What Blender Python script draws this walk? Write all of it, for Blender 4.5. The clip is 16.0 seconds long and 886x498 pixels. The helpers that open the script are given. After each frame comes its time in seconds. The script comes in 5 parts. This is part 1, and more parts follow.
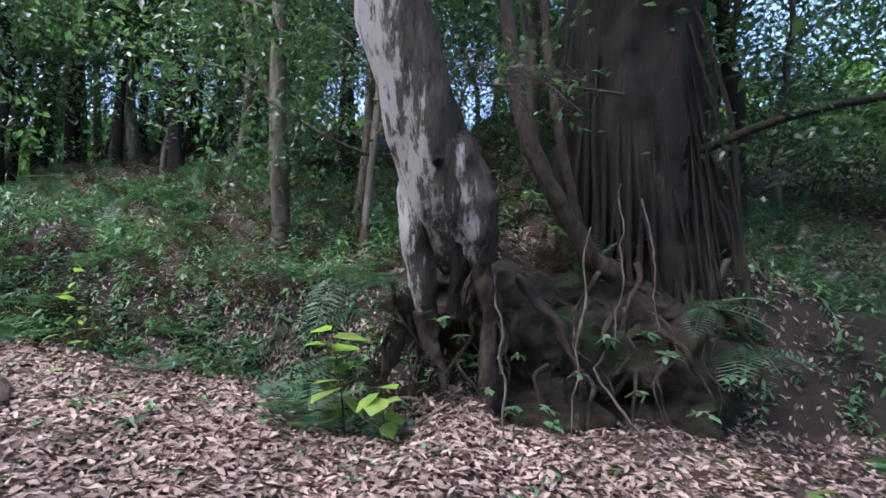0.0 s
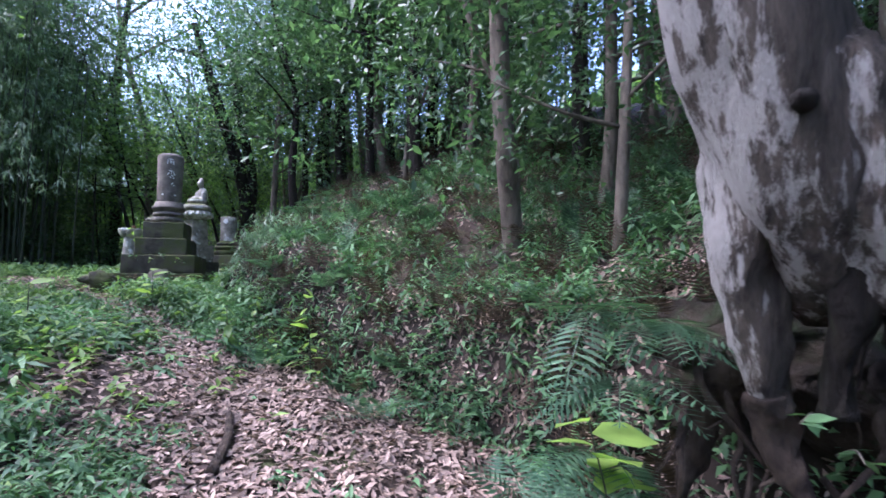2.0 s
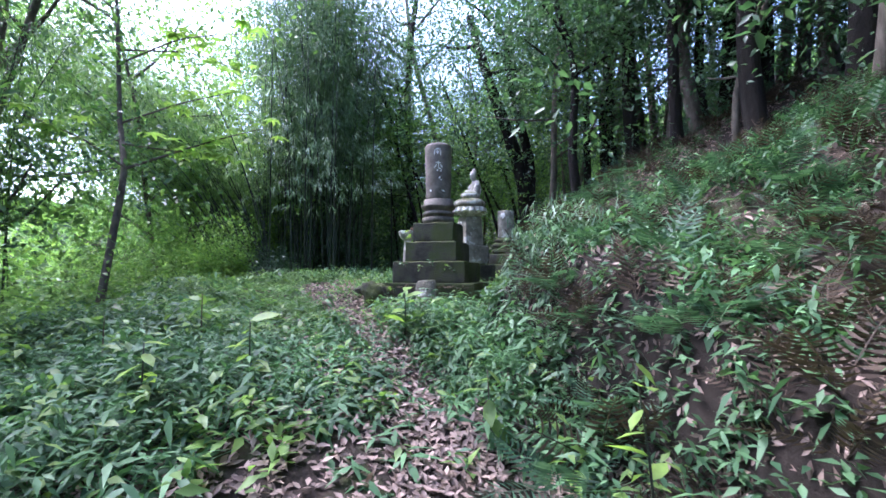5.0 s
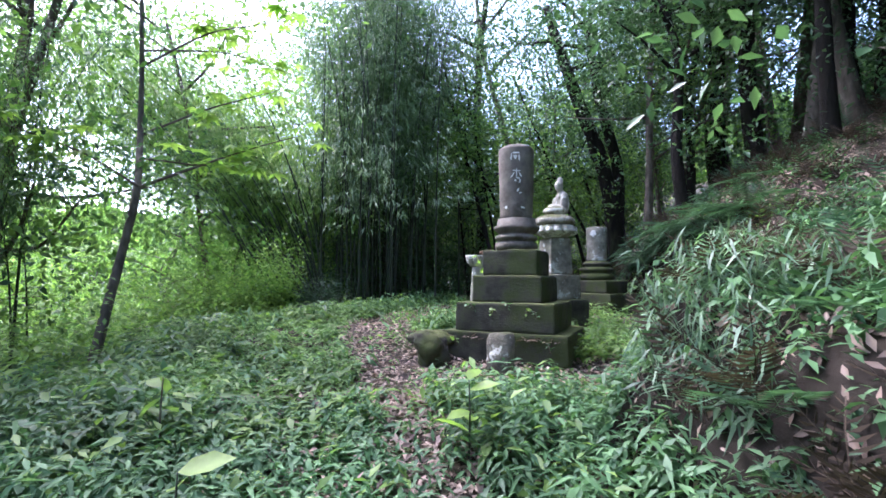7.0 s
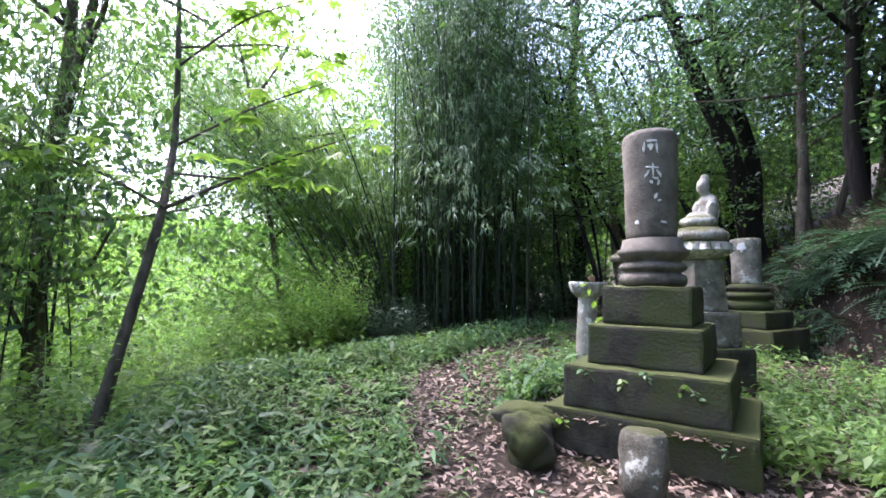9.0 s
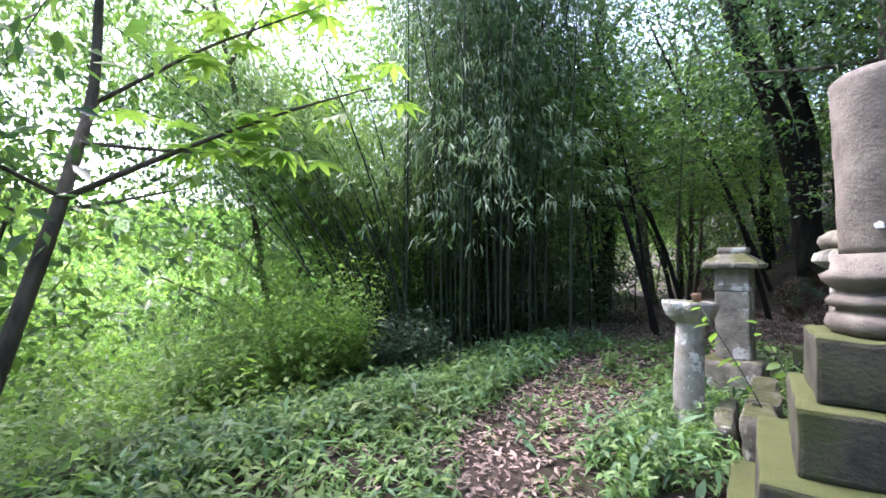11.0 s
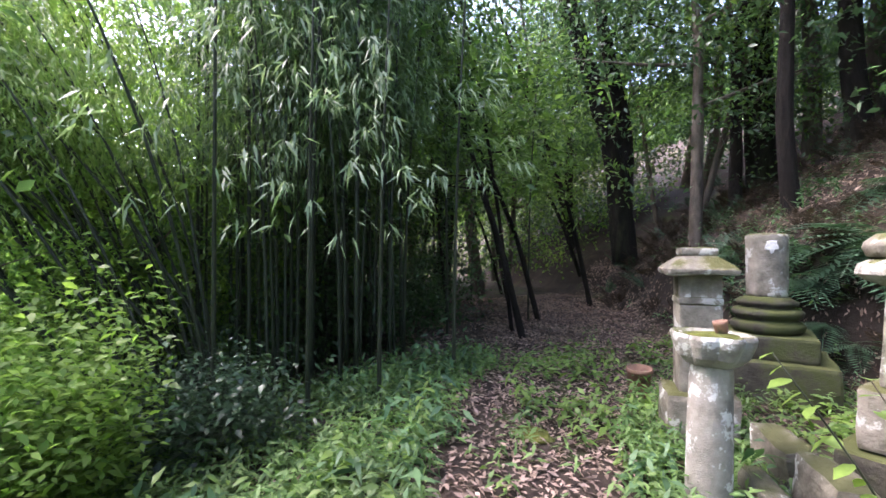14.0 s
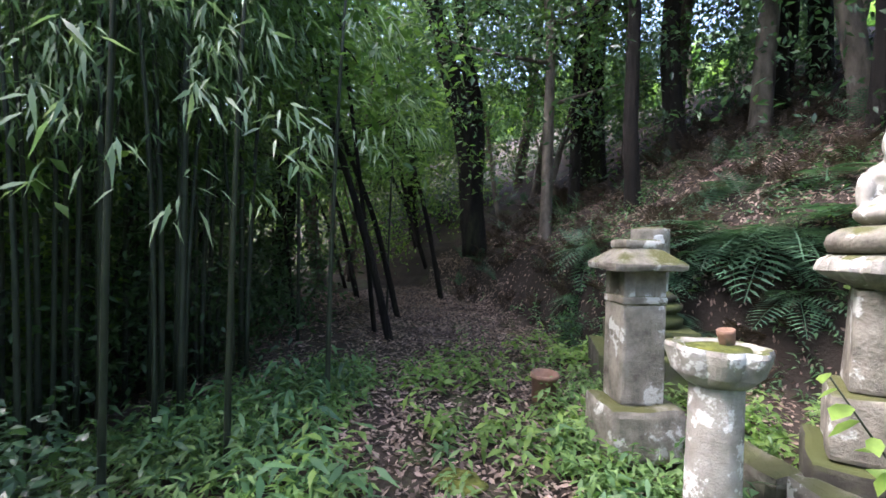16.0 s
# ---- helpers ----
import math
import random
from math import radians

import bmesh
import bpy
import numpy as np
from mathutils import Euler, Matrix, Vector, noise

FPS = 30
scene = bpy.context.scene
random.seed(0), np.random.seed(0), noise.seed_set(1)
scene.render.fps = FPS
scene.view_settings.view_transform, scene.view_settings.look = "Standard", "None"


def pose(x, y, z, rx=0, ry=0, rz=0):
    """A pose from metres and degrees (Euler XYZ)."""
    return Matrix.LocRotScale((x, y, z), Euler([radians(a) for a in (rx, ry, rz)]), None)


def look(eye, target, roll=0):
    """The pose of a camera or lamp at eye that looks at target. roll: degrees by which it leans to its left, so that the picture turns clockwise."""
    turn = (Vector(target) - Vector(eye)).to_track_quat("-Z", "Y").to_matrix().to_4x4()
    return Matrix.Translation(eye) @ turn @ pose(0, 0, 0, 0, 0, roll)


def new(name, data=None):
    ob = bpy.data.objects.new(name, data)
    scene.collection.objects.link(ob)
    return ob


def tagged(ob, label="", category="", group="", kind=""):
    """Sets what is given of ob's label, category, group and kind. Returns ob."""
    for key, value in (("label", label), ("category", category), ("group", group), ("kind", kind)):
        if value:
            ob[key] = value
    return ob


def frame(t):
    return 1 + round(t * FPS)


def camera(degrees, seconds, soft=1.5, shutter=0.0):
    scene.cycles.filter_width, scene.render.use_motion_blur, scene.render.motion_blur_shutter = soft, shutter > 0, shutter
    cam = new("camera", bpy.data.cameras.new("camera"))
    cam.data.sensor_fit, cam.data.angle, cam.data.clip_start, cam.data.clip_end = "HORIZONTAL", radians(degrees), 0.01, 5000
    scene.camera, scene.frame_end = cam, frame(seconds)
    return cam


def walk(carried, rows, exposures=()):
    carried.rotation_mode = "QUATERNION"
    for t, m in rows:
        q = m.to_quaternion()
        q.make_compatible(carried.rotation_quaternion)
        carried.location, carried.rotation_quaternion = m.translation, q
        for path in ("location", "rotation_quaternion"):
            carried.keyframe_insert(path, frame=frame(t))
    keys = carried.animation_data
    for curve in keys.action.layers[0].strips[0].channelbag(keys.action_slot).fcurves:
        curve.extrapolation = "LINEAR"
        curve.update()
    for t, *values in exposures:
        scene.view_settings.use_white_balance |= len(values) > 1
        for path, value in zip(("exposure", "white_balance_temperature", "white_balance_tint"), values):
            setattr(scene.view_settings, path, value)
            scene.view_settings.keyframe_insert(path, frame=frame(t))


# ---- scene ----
# camera and its walk: seconds, x, y, z, turn about x, y, z
cam = camera(87.4, 16.0, soft=1.6, shutter=0.15)
PATH = [
    (0.0, 0.371, 0.775, 1.447, 95.95, -0.22, 7.13),
    (0.5, 0.341, 1.079, 1.548, 96.15, -0.05, 11.57),
    (1.0, 0.289, 1.396, 1.575, 95.75, -0.12, 18.64),
    (1.5, 0.168, 1.683, 1.680, 95.55, -0.18, 27.24),
    (2.0, -0.137, 1.965, 1.783, 94.32, 0.10, 35.91),
    (2.5, -0.422, 2.259, 1.891, 93.40, 0.31, 45.39),
    (3.0, -0.638, 2.439, 1.942, 93.92, 0.38, 55.58),
    (3.5, -0.944, 2.574, 1.927, 93.40, 0.85, 60.71),
    (4.0, -1.384, 2.774, 2.070, 93.05, 0.52, 63.84),
    (4.2, -1.534, 2.888, 2.067, 92.94, 0.47, 65.08),
    (6.3, -3.064, 3.503, 2.268, 93.35, -0.48, 75.31),
    (6.5, -3.262, 3.555, 2.305, 93.51, -0.45, 76.12),
    (7.0, -3.501, 3.653, 2.461, 93.87, -0.45, 78.17),
    (7.5, -3.779, 3.735, 2.443, 94.08, -0.45, 80.66),
    (8.0, -4.212, 3.782, 2.568, 94.41, -0.37, 83.66),
    (8.5, -4.578, 3.808, 2.608, 94.12, -0.44, 86.90),
    (9.0, -4.885, 3.867, 2.794, 94.25, -0.54, 89.05),
    (9.2, -4.956, 3.863, 2.806, 94.10, -0.64, 89.73),
    (11.3, -6.600, 3.374, 3.151, 91.79, -0.45, 87.44),
    (11.5, -6.732, 3.298, 3.205, 91.62, -0.29, 86.12),
    (12.0, -7.095, 3.218, 3.212, 91.25, -0.20, 81.83),
    (12.5, -7.449, 3.173, 3.252, 91.14, -0.20, 76.10),
    (13.0, -7.794, 3.136, 3.282, 90.53, -0.06, 70.97),
    (13.5, -8.091, 3.103, 3.258, 90.47, -0.14, 67.52),
    (14.0, -8.431, 3.168, 3.247, 90.39, -0.15, 63.22),
    (14.5, -8.710, 3.171, 3.254, 89.77, -0.18, 57.98),
    (15.0, -9.041, 3.160, 3.251, 89.64, -0.48, 52.37),
    (15.5, -9.288, 3.182, 3.221, 89.38, -0.45, 46.96),
    (16.0, -9.557, 3.291, 3.224, 89.52, -1.18, 41.58),
]
EXPOSURE = [(0.0, 2.4, 5500, 22), (1.0, 2.5, 5400, 26), (3.0, 2.7, 5200, 28), (6.5, 2.95, 5400, 25), (9.0, 3.05, 5800, 24), (12.0, 3.3, 5900, 26), (14.0, 3.35, 6200, 28), (15.0, 3.25, 6100, 24), (16.0, 3.2, 6000, 22)]
walk(cam, [(t, pose(x, y, z, a, b, c)) for t, x, y, z, a, b, c in PATH], EXPOSURE)

# overcast sky over the wood, a broad soft sun behind the cloud
SUN_UP, SUN_ROUND = radians(57), radians(226)
world = bpy.data.worlds.new("overcast")
scene.world = world
world.use_nodes = True
wt = world.node_tree
sky = wt.nodes.new("ShaderNodeTexSky")
sky.sky_type, sky.sun_disc = "NISHITA", False
sky.sun_elevation, sky.sun_rotation = SUN_UP, SUN_ROUND
sky.dust_density, sky.air_density, sky.ozone_density = 4.0, 1.0, 1.0
wt.links.new(sky.outputs[0], wt.nodes["Background"].inputs[0])
wt.nodes["Background"].inputs[1].default_value = 0.15
sun = new("sun", bpy.data.lights.new("sun", "SUN"))
sun.data.energy, sun.data.angle, sun.data.color = 1.0, radians(36), (1.0, 0.97, 0.92)
sun.matrix_world = look((0, 0, 30), (-30 * math.sin(SUN_ROUND) * math.cos(SUN_UP), -30 * math.cos(SUN_ROUND) * math.cos(SUN_UP), 30 - 30 * math.sin(SUN_UP)))

# ---- materials ----
def surface(name, dark, light, scale=4.0, rough=0.8, bump=0.3, patch=None, patch_scale=2.0, patch_at=(0.5, 0.62), moss=None, moss_at=(0.45, 0.75), fine=40.0, detail=8.0, stretch=1.0, steep=None, deep=0.02, side=None):
    """A mottled surface of two colours, with broad patches of a third, moss on what faces up, and fine relief."""
    m = bpy.data.materials.new(name)
    m.use_nodes = True
    t = m.node_tree
    N, L = t.nodes.new, t.links.new
    bsdf = t.nodes["Principled BSDF"]
    co = N("ShaderNodeMapping")
    co.inputs["Scale"].default_value = (1, 1, stretch)
    L(N("ShaderNodeTexCoord").outputs["Object"], co.inputs["Vector"])
    a = N("ShaderNodeTexNoise")
    a.inputs["Scale"].default_value, a.inputs["Detail"].default_value, a.inputs["Roughness"].default_value = scale, detail, 0.65
    L(co.outputs["Vector"], a.inputs["Vector"])
    ramp = N("ShaderNodeValToRGB")
    ramp.color_ramp.elements[0].position, ramp.color_ramp.elements[1].position = 0.32, 0.68
    ramp.color_ramp.elements[0].color, ramp.color_ramp.elements[1].color = (*dark, 1), (*light, 1)
    L(a.outputs["Fac"], ramp.inputs["Fac"])
    out = ramp.outputs["Color"]

    def blend(fac, colour, under):
        x = N("ShaderNodeMix")
        x.data_type = "RGBA"
        L(fac, x.inputs["Factor"])
        L(under, x.inputs["A"])
        x.inputs["B"].default_value = (*colour, 1)
        return x.outputs["Result"]

    def step(value, lo, hi):
        r = N("ShaderNodeMapRange")
        r.interpolation_type = "SMOOTHSTEP"
        r.inputs["From Min"].default_value, r.inputs["From Max"].default_value = lo, hi
        L(value, r.inputs["Value"])
        return r.outputs["Result"]

    if patch:
        p = N("ShaderNodeTexNoise")
        p.inputs["Scale"].default_value, p.inputs["Detail"].default_value, p.inputs["Roughness"].default_value = patch_scale, 6, 0.7
        L(co.outputs["Vector"], p.inputs["Vector"])
        amount = p.outputs["Fac"]
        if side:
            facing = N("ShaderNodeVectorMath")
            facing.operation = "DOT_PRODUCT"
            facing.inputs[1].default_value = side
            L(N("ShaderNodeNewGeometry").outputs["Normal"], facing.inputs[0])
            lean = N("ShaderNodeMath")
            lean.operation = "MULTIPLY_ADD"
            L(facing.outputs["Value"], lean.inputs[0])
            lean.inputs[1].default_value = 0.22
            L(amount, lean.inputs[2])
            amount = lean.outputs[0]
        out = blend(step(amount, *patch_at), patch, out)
    # steep faces go darker: bare earth plus overhang shade put into the colour
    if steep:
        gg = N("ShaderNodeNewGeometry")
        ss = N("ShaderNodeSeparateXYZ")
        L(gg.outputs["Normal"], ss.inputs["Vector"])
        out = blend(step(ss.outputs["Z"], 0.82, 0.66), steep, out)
    if moss:
        g = N("ShaderNodeNewGeometry")
        s = N("ShaderNodeSeparateXYZ")
        L(g.outputs["Normal"], s.inputs["Vector"])
        q = N("ShaderNodeTexNoise")
        q.inputs["Scale"].default_value, q.inputs["Detail"].default_value = 5.0, 6
        L(co.outputs["Vector"], q.inputs["Vector"])
        add = N("ShaderNodeMath")
        add.operation = "MULTIPLY_ADD"
        L(s.outputs["Z"], add.inputs[0])
        add.inputs[1].default_value = 0.45
        L(q.outputs["Fac"], add.inputs[2])
        out = blend(step(add.outputs[0], *moss_at), moss, out)
    L(out, bsdf.inputs["Base Color"])
    bsdf.inputs["Roughness"].default_value = rough
    bsdf.inputs["Specular IOR Level"].default_value = 0.3
    if bump:
        f = N("ShaderNodeTexNoise")
        f.inputs["Scale"].default_value, f.inputs["Detail"].default_value, f.inputs["Roughness"].default_value = fine, 8, 0.7
        L(co.outputs["Vector"], f.inputs["Vector"])
        b = N("ShaderNodeBump")
        b.inputs["Strength"].default_value, b.inputs["Distance"].default_value = bump, deep
        L(f.outputs["Fac"], b.inputs["Height"])
        L(b.outputs["Normal"], bsdf.inputs["Normal"])
    return m


def leafy(name, dark, light, through_light=0.35, rough=0.45, spec=0.4):
    """Leaves: colour varies leaf by leaf, some light comes through."""
    m = bpy.data.materials.new(name)
    m.use_nodes = True
    t = m.node_tree
    N, L = t.nodes.new, t.links.new
    bsdf = t.nodes["Principled BSDF"]
    g = N("ShaderNodeNewGeometry")
    ramp = N("ShaderNodeValToRGB")
    ramp.color_ramp.elements[0].color, ramp.color_ramp.elements[1].color = (*dark, 1), (*light, 1)
    L(g.outputs["Random Per Island"], ramp.inputs["Fac"])
    co = N("ShaderNodeTexCoord")
    n = N("ShaderNodeTexNoise")
    n.inputs["Scale"].default_value, n.inputs["Detail"].default_value = 1.3, 3
    L(co.outputs["Object"], n.inputs["Vector"])
    hsv = N("ShaderNodeHueSaturation")
    r = N("ShaderNodeMapRange")
    r.inputs["From Min"].default_value, r.inputs["From Max"].default_value = 0.3, 0.7
    r.inputs["To Min"].default_value, r.inputs["To Max"].default_value = 0.65, 1.3
    L(n.outputs["Fac"], r.inputs["Value"])
    L(r.outputs["Result"], hsv.inputs["Value"])
    L(ramp.outputs["Color"], hsv.inputs["Color"])
    L(hsv.outputs["Color"], bsdf.inputs["Base Color"])
    bsdf.inputs["Roughness"].default_value = rough
    bsdf.inputs["Specular IOR Level"].default_value = spec
    if through_light:
        tr = N("ShaderNodeBsdfTranslucent")
        warm = N("ShaderNodeMix")
        warm.data_type, warm.blend_type = "RGBA", "MULTIPLY"
        warm.inputs["Factor"].default_value = 1.0
        L(hsv.outputs["Color"], warm.inputs["A"])
        warm.inputs["B"].default_value = (1.25, 1.4, 0.8, 1)
        L(warm.outputs["Result"], tr.inputs["Color"])
        mix = N("ShaderNodeMixShader")
        mix.inputs["Fac"].default_value = through_light
        L(bsdf.outputs[0], mix.inputs[1])
        L(tr.outputs[0], mix.inputs[2])
        L(mix.outputs[0], t.nodes["Material Output"].inputs["Surface"])
    return m


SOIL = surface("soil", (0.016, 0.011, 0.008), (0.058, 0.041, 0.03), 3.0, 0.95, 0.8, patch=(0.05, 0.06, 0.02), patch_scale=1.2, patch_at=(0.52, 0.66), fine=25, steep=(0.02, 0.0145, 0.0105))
BANK = surface("damp_bank_earth", (0.012, 0.009, 0.006), (0.055, 0.041, 0.028), 5.0, 0.95, 1.0, patch=(0.022, 0.032, 0.01), patch_scale=2.2, patch_at=(0.48, 0.6), fine=22, deep=0.06)
LITTER = leafy("dry_leaves", (0.07, 0.046, 0.036), (0.37, 0.27, 0.215), 0.08, 0.6, 0.35)
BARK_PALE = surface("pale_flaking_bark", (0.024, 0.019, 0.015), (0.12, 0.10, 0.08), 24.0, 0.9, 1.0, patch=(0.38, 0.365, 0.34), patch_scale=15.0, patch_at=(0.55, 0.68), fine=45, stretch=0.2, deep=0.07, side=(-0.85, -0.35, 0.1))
BARK_DARK = surface("dark_wet_bark", (0.006, 0.005, 0.004), (0.026, 0.02, 0.015), 6.0, 0.95, 1.0, patch=(0.04, 0.05, 0.02), patch_scale=1.5, patch_at=(0.55, 0.7), fine=24, stretch=0.22, deep=0.07)
BARK_MID = surface("grey_brown_bark", (0.04, 0.033, 0.025), (0.16, 0.135, 0.105), 7.0, 0.95, 0.8, patch=(0.22, 0.22, 0.19), patch_scale=2.0, patch_at=(0.58, 0.7), fine=25, stretch=0.35)
ROOT = surface("root_bark", (0.018, 0.013, 0.010), (0.085, 0.062, 0.046), 14.0, 0.9, 1.0, fine=30, stretch=0.4, deep=0.05)
VINE = surface("pale_root_bark", (0.045, 0.035, 0.027), (0.16, 0.128, 0.10), 10.0, 0.9, 0.6, fine=50)
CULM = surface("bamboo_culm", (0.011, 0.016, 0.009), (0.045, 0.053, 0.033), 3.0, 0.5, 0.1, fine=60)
CULM_DRY = surface("dry_bamboo_culm", (0.3, 0.27, 0.16), (0.55, 0.5, 0.34), 5.0, 0.5, 0.15, fine=60)
STONE_DARK = surface("mossy_dark_stone", (0.025, 0.024, 0.018), (0.10, 0.092, 0.07), 4.0, 0.92, 0.7, patch=(0.05, 0.062, 0.02), patch_scale=2.0, patch_at=(0.45, 0.62), moss=(0.06, 0.07, 0.02), moss_at=(0.63, 0.88), fine=45)
STONE_BROWN = surface("brown_grey_stone", (0.075, 0.066, 0.055), (0.21, 0.185, 0.155), 5.0, 0.9, 0.6, patch=(0.07, 0.065, 0.05), patch_scale=1.8, patch_at=(0.52, 0.66), fine=60)
STONE_PALE = surface("lichened_pale_stone", (0.16, 0.15, 0.125), (0.40, 0.38, 0.33), 7.0, 0.9, 0.6, patch=(0.62, 0.62, 0.58), patch_scale=5.0, patch_at=(0.53, 0.58), moss=(0.085, 0.09, 0.03), moss_at=(0.78, 0.98), fine=55)
STONE_GREY = surface("weathered_grey_stone", (0.085, 0.077, 0.058), (0.33, 0.305, 0.245), 6.0, 0.92, 0.8, patch=(0.50, 0.50, 0.45), patch_scale=4.5, patch_at=(0.55, 0.60), moss=(0.08, 0.083, 0.027), moss_at=(0.74, 0.95), fine=50)
STONE_KERB = surface("mossy_kerb_stone", (0.05, 0.046, 0.035), (0.22, 0.205, 0.16), 6.0, 0.95, 0.9, patch=(0.50, 0.50, 0.45), patch_scale=4.0, patch_at=(0.56, 0.61), moss=(0.06, 0.065, 0.025), moss_at=(0.74, 1.0), fine=45)
LICHEN = surface("white_lichen", (0.45, 0.45, 0.42), (0.72, 0.72, 0.68), 12.0, 0.95, 0.4, fine=60)
CLAY = surface("fired_clay", (0.13, 0.075, 0.05), (0.27, 0.16, 0.11), 8.0, 0.85, 0.3, patch=(0.10, 0.10, 0.07), patch_scale=6.0, patch_at=(0.5, 0.64))
MOSS = surface("moss", (0.05, 0.065, 0.012), (0.16, 0.17, 0.035), 14.0, 1.0, 0.9, fine=90)
HERB = leafy("herb_leaves", (0.035, 0.085, 0.04), (0.12, 0.225, 0.095), 0.3, 0.5, 0.3)
HERB_LIGHT = leafy("light_herb_leaves", (0.085, 0.155, 0.04), (0.20, 0.305, 0.08), 0.45, 0.45, 0.4)
HERB_MID = leafy("terrace_herb_leaves", (0.06, 0.125, 0.04), (0.18, 0.285, 0.095), 0.4, 0.5, 0.35)
FERN = leafy("fern_fronds", (0.028, 0.07, 0.04), (0.095, 0.175, 0.10), 0.3, 0.5, 0.35)
DEADFERN = leafy("withered_fronds", (0.03, 0.021, 0.015), (0.10, 0.072, 0.05), 0.15, 0.7, 0.2)
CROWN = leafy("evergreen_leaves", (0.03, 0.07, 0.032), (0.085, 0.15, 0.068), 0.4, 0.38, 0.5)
# lighter copy of the evergreen green, with sunlight put into the base colour
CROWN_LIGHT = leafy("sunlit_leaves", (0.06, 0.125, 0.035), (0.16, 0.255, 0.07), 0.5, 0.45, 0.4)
# grove leaves: shade kept in this darker tone, light in the spray tone below
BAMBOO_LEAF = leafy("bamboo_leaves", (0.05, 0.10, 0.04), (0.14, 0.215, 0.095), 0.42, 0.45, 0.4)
SPRAY_LEAF = leafy("lit_spray_leaves", (0.11, 0.18, 0.10), (0.28, 0.37, 0.22), 0.4, 0.4, 0.45)
# dark evergreen shrub green, lowered further to carry the grove's shade
SHADE_SHRUB = leafy("shaded_glossy_shrub_leaves", (0.018, 0.045, 0.024), (0.06, 0.115, 0.058), 0.25, 0.35, 0.5)
SASA = leafy("pale_dwarf_bamboo_leaves", (0.05, 0.10, 0.06), (0.17, 0.26, 0.16), 0.35, 0.45, 0.35)
# yellow-green whose brightness stands in for open sky light over the valley
VALLEY = leafy("sunlit_valley_leaves", (0.10, 0.19, 0.04), (0.24, 0.36, 0.09), 0.5, 0.45, 0.35)
# lit copy of the bamboo leaf colour, for culms arching to the open side
BAMBOO_LIT = leafy("lit_bamboo_leaves", (0.12, 0.21, 0.06), (0.26, 0.37, 0.13), 0.5, 0.45, 0.4)
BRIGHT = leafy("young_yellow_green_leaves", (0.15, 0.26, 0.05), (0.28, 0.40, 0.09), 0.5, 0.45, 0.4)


# ---- building helpers ----
rng = np.random.default_rng(7)


def mesh_of(name, verts, faces, material, smooth=False):
    me = bpy.data.meshes.new(name)
    me.from_pydata([tuple(map(float, v)) for v in verts], [], faces)
    me.materials.append(material)
    if smooth:
        me.polygons.foreach_set("use_smooth", [True] * len(me.polygons))
    me.update()
    return me


def part(name, bm, material=None, parent=None, label="", at=None, smooth=False, kind=""):
    """Links a bmesh or a mesh as one object, under a parent if there is one."""
    if isinstance(bm, bmesh.types.BMesh):
        me = bpy.data.meshes.new(name)
        bm.normal_update()
        bm.to_mesh(me)
        bm.free()
        me.materials.append(material)
        if smooth:
            me.polygons.foreach_set("use_smooth", [True] * len(me.polygons))
    else:
        me = bm
    ob = new(name, me)
    if parent:
        ob.parent = parent
    if at is not None:
        ob.matrix_basis = at
    return tagged(ob, label, "", "", kind)


def empty(name, m, label, category, group="", kind=""):
    ob = new(name)
    ob.matrix_basis = m
    return tagged(ob, label, category, group, kind)


def tube(path, radii, seg=8, wobble=0.0, r=rng, caps=True):
    """Vertices and faces of a tapered limb along a path."""
    path, radii = np.asarray(path, float), np.asarray(radii, float)
    d = np.gradient(path, axis=0)
    d /= np.linalg.norm(d, axis=1)[:, None] + 1e-9
    ref = np.array([0.0, 0.0, 1.0]) if abs(d[:, 2]).mean() < 0.8 else np.array([1.0, 0.0, 0.0])
    u = np.cross(d, ref)
    u /= np.linalg.norm(u, axis=1)[:, None] + 1e-9
    v = np.cross(d, u)
    a = np.arange(seg) * 2 * np.pi / seg
    rad = radii[:, None] * (1 + wobble * r.standard_normal((len(path), seg)))
    P = path[:, None] + rad[..., None] * (np.cos(a)[None, :, None] * u[:, None] + np.sin(a)[None, :, None] * v[:, None])
    verts = P.reshape(-1, 3)
    faces = []
    for i in range(len(path) - 1):
        for j in range(seg):
            k = (j + 1) % seg
            faces.append((i * seg + j, i * seg + k, (i + 1) * seg + k, (i + 1) * seg + j))
    if caps:
        faces += [tuple(range(seg))[::-1], tuple((len(path) - 1) * seg + j for j in range(seg))]
    return verts, faces


def joined(pieces):
    verts, faces, n = [], [], 0
    for v, f in pieces:
        verts.append(np.asarray(v))
        faces += [tuple(i + n for i in q) for q in f]
        n += len(v)
    return np.concatenate(verts), faces


def bend(points, n=12):
    """A smooth line through a few points."""
    p = np.asarray(points, float)
    s = np.r_[0, np.cumsum(np.linalg.norm(np.diff(p, axis=0), axis=1))]
    q = np.linspace(0, s[-1], n)
    out = np.stack([np.interp(q, s, p[:, k]) for k in range(3)], 1)
    for _ in range(2):
        out[1:-1] = (out[:-2] + 2 * out[1:-1] + out[2:]) / 4
    return out


# leaf patterns: length along y, width along x
LEAF = (np.array([(0, 0, 0), (0.22, 0.45, 0.06), (0, 1, -0.1), (-0.22, 0.45, 0.06)]), [(0, 1, 2), (0, 2, 3)])
BROAD = (np.array([(0, 0, 0), (0.24, 0.42, 0.05), (0, 0.46, 0), (-0.24, 0.42, 0.05), (0, 1, -0.12)]), [(0, 1, 2), (0, 2, 3), (1, 4, 2), (2, 4, 3)])
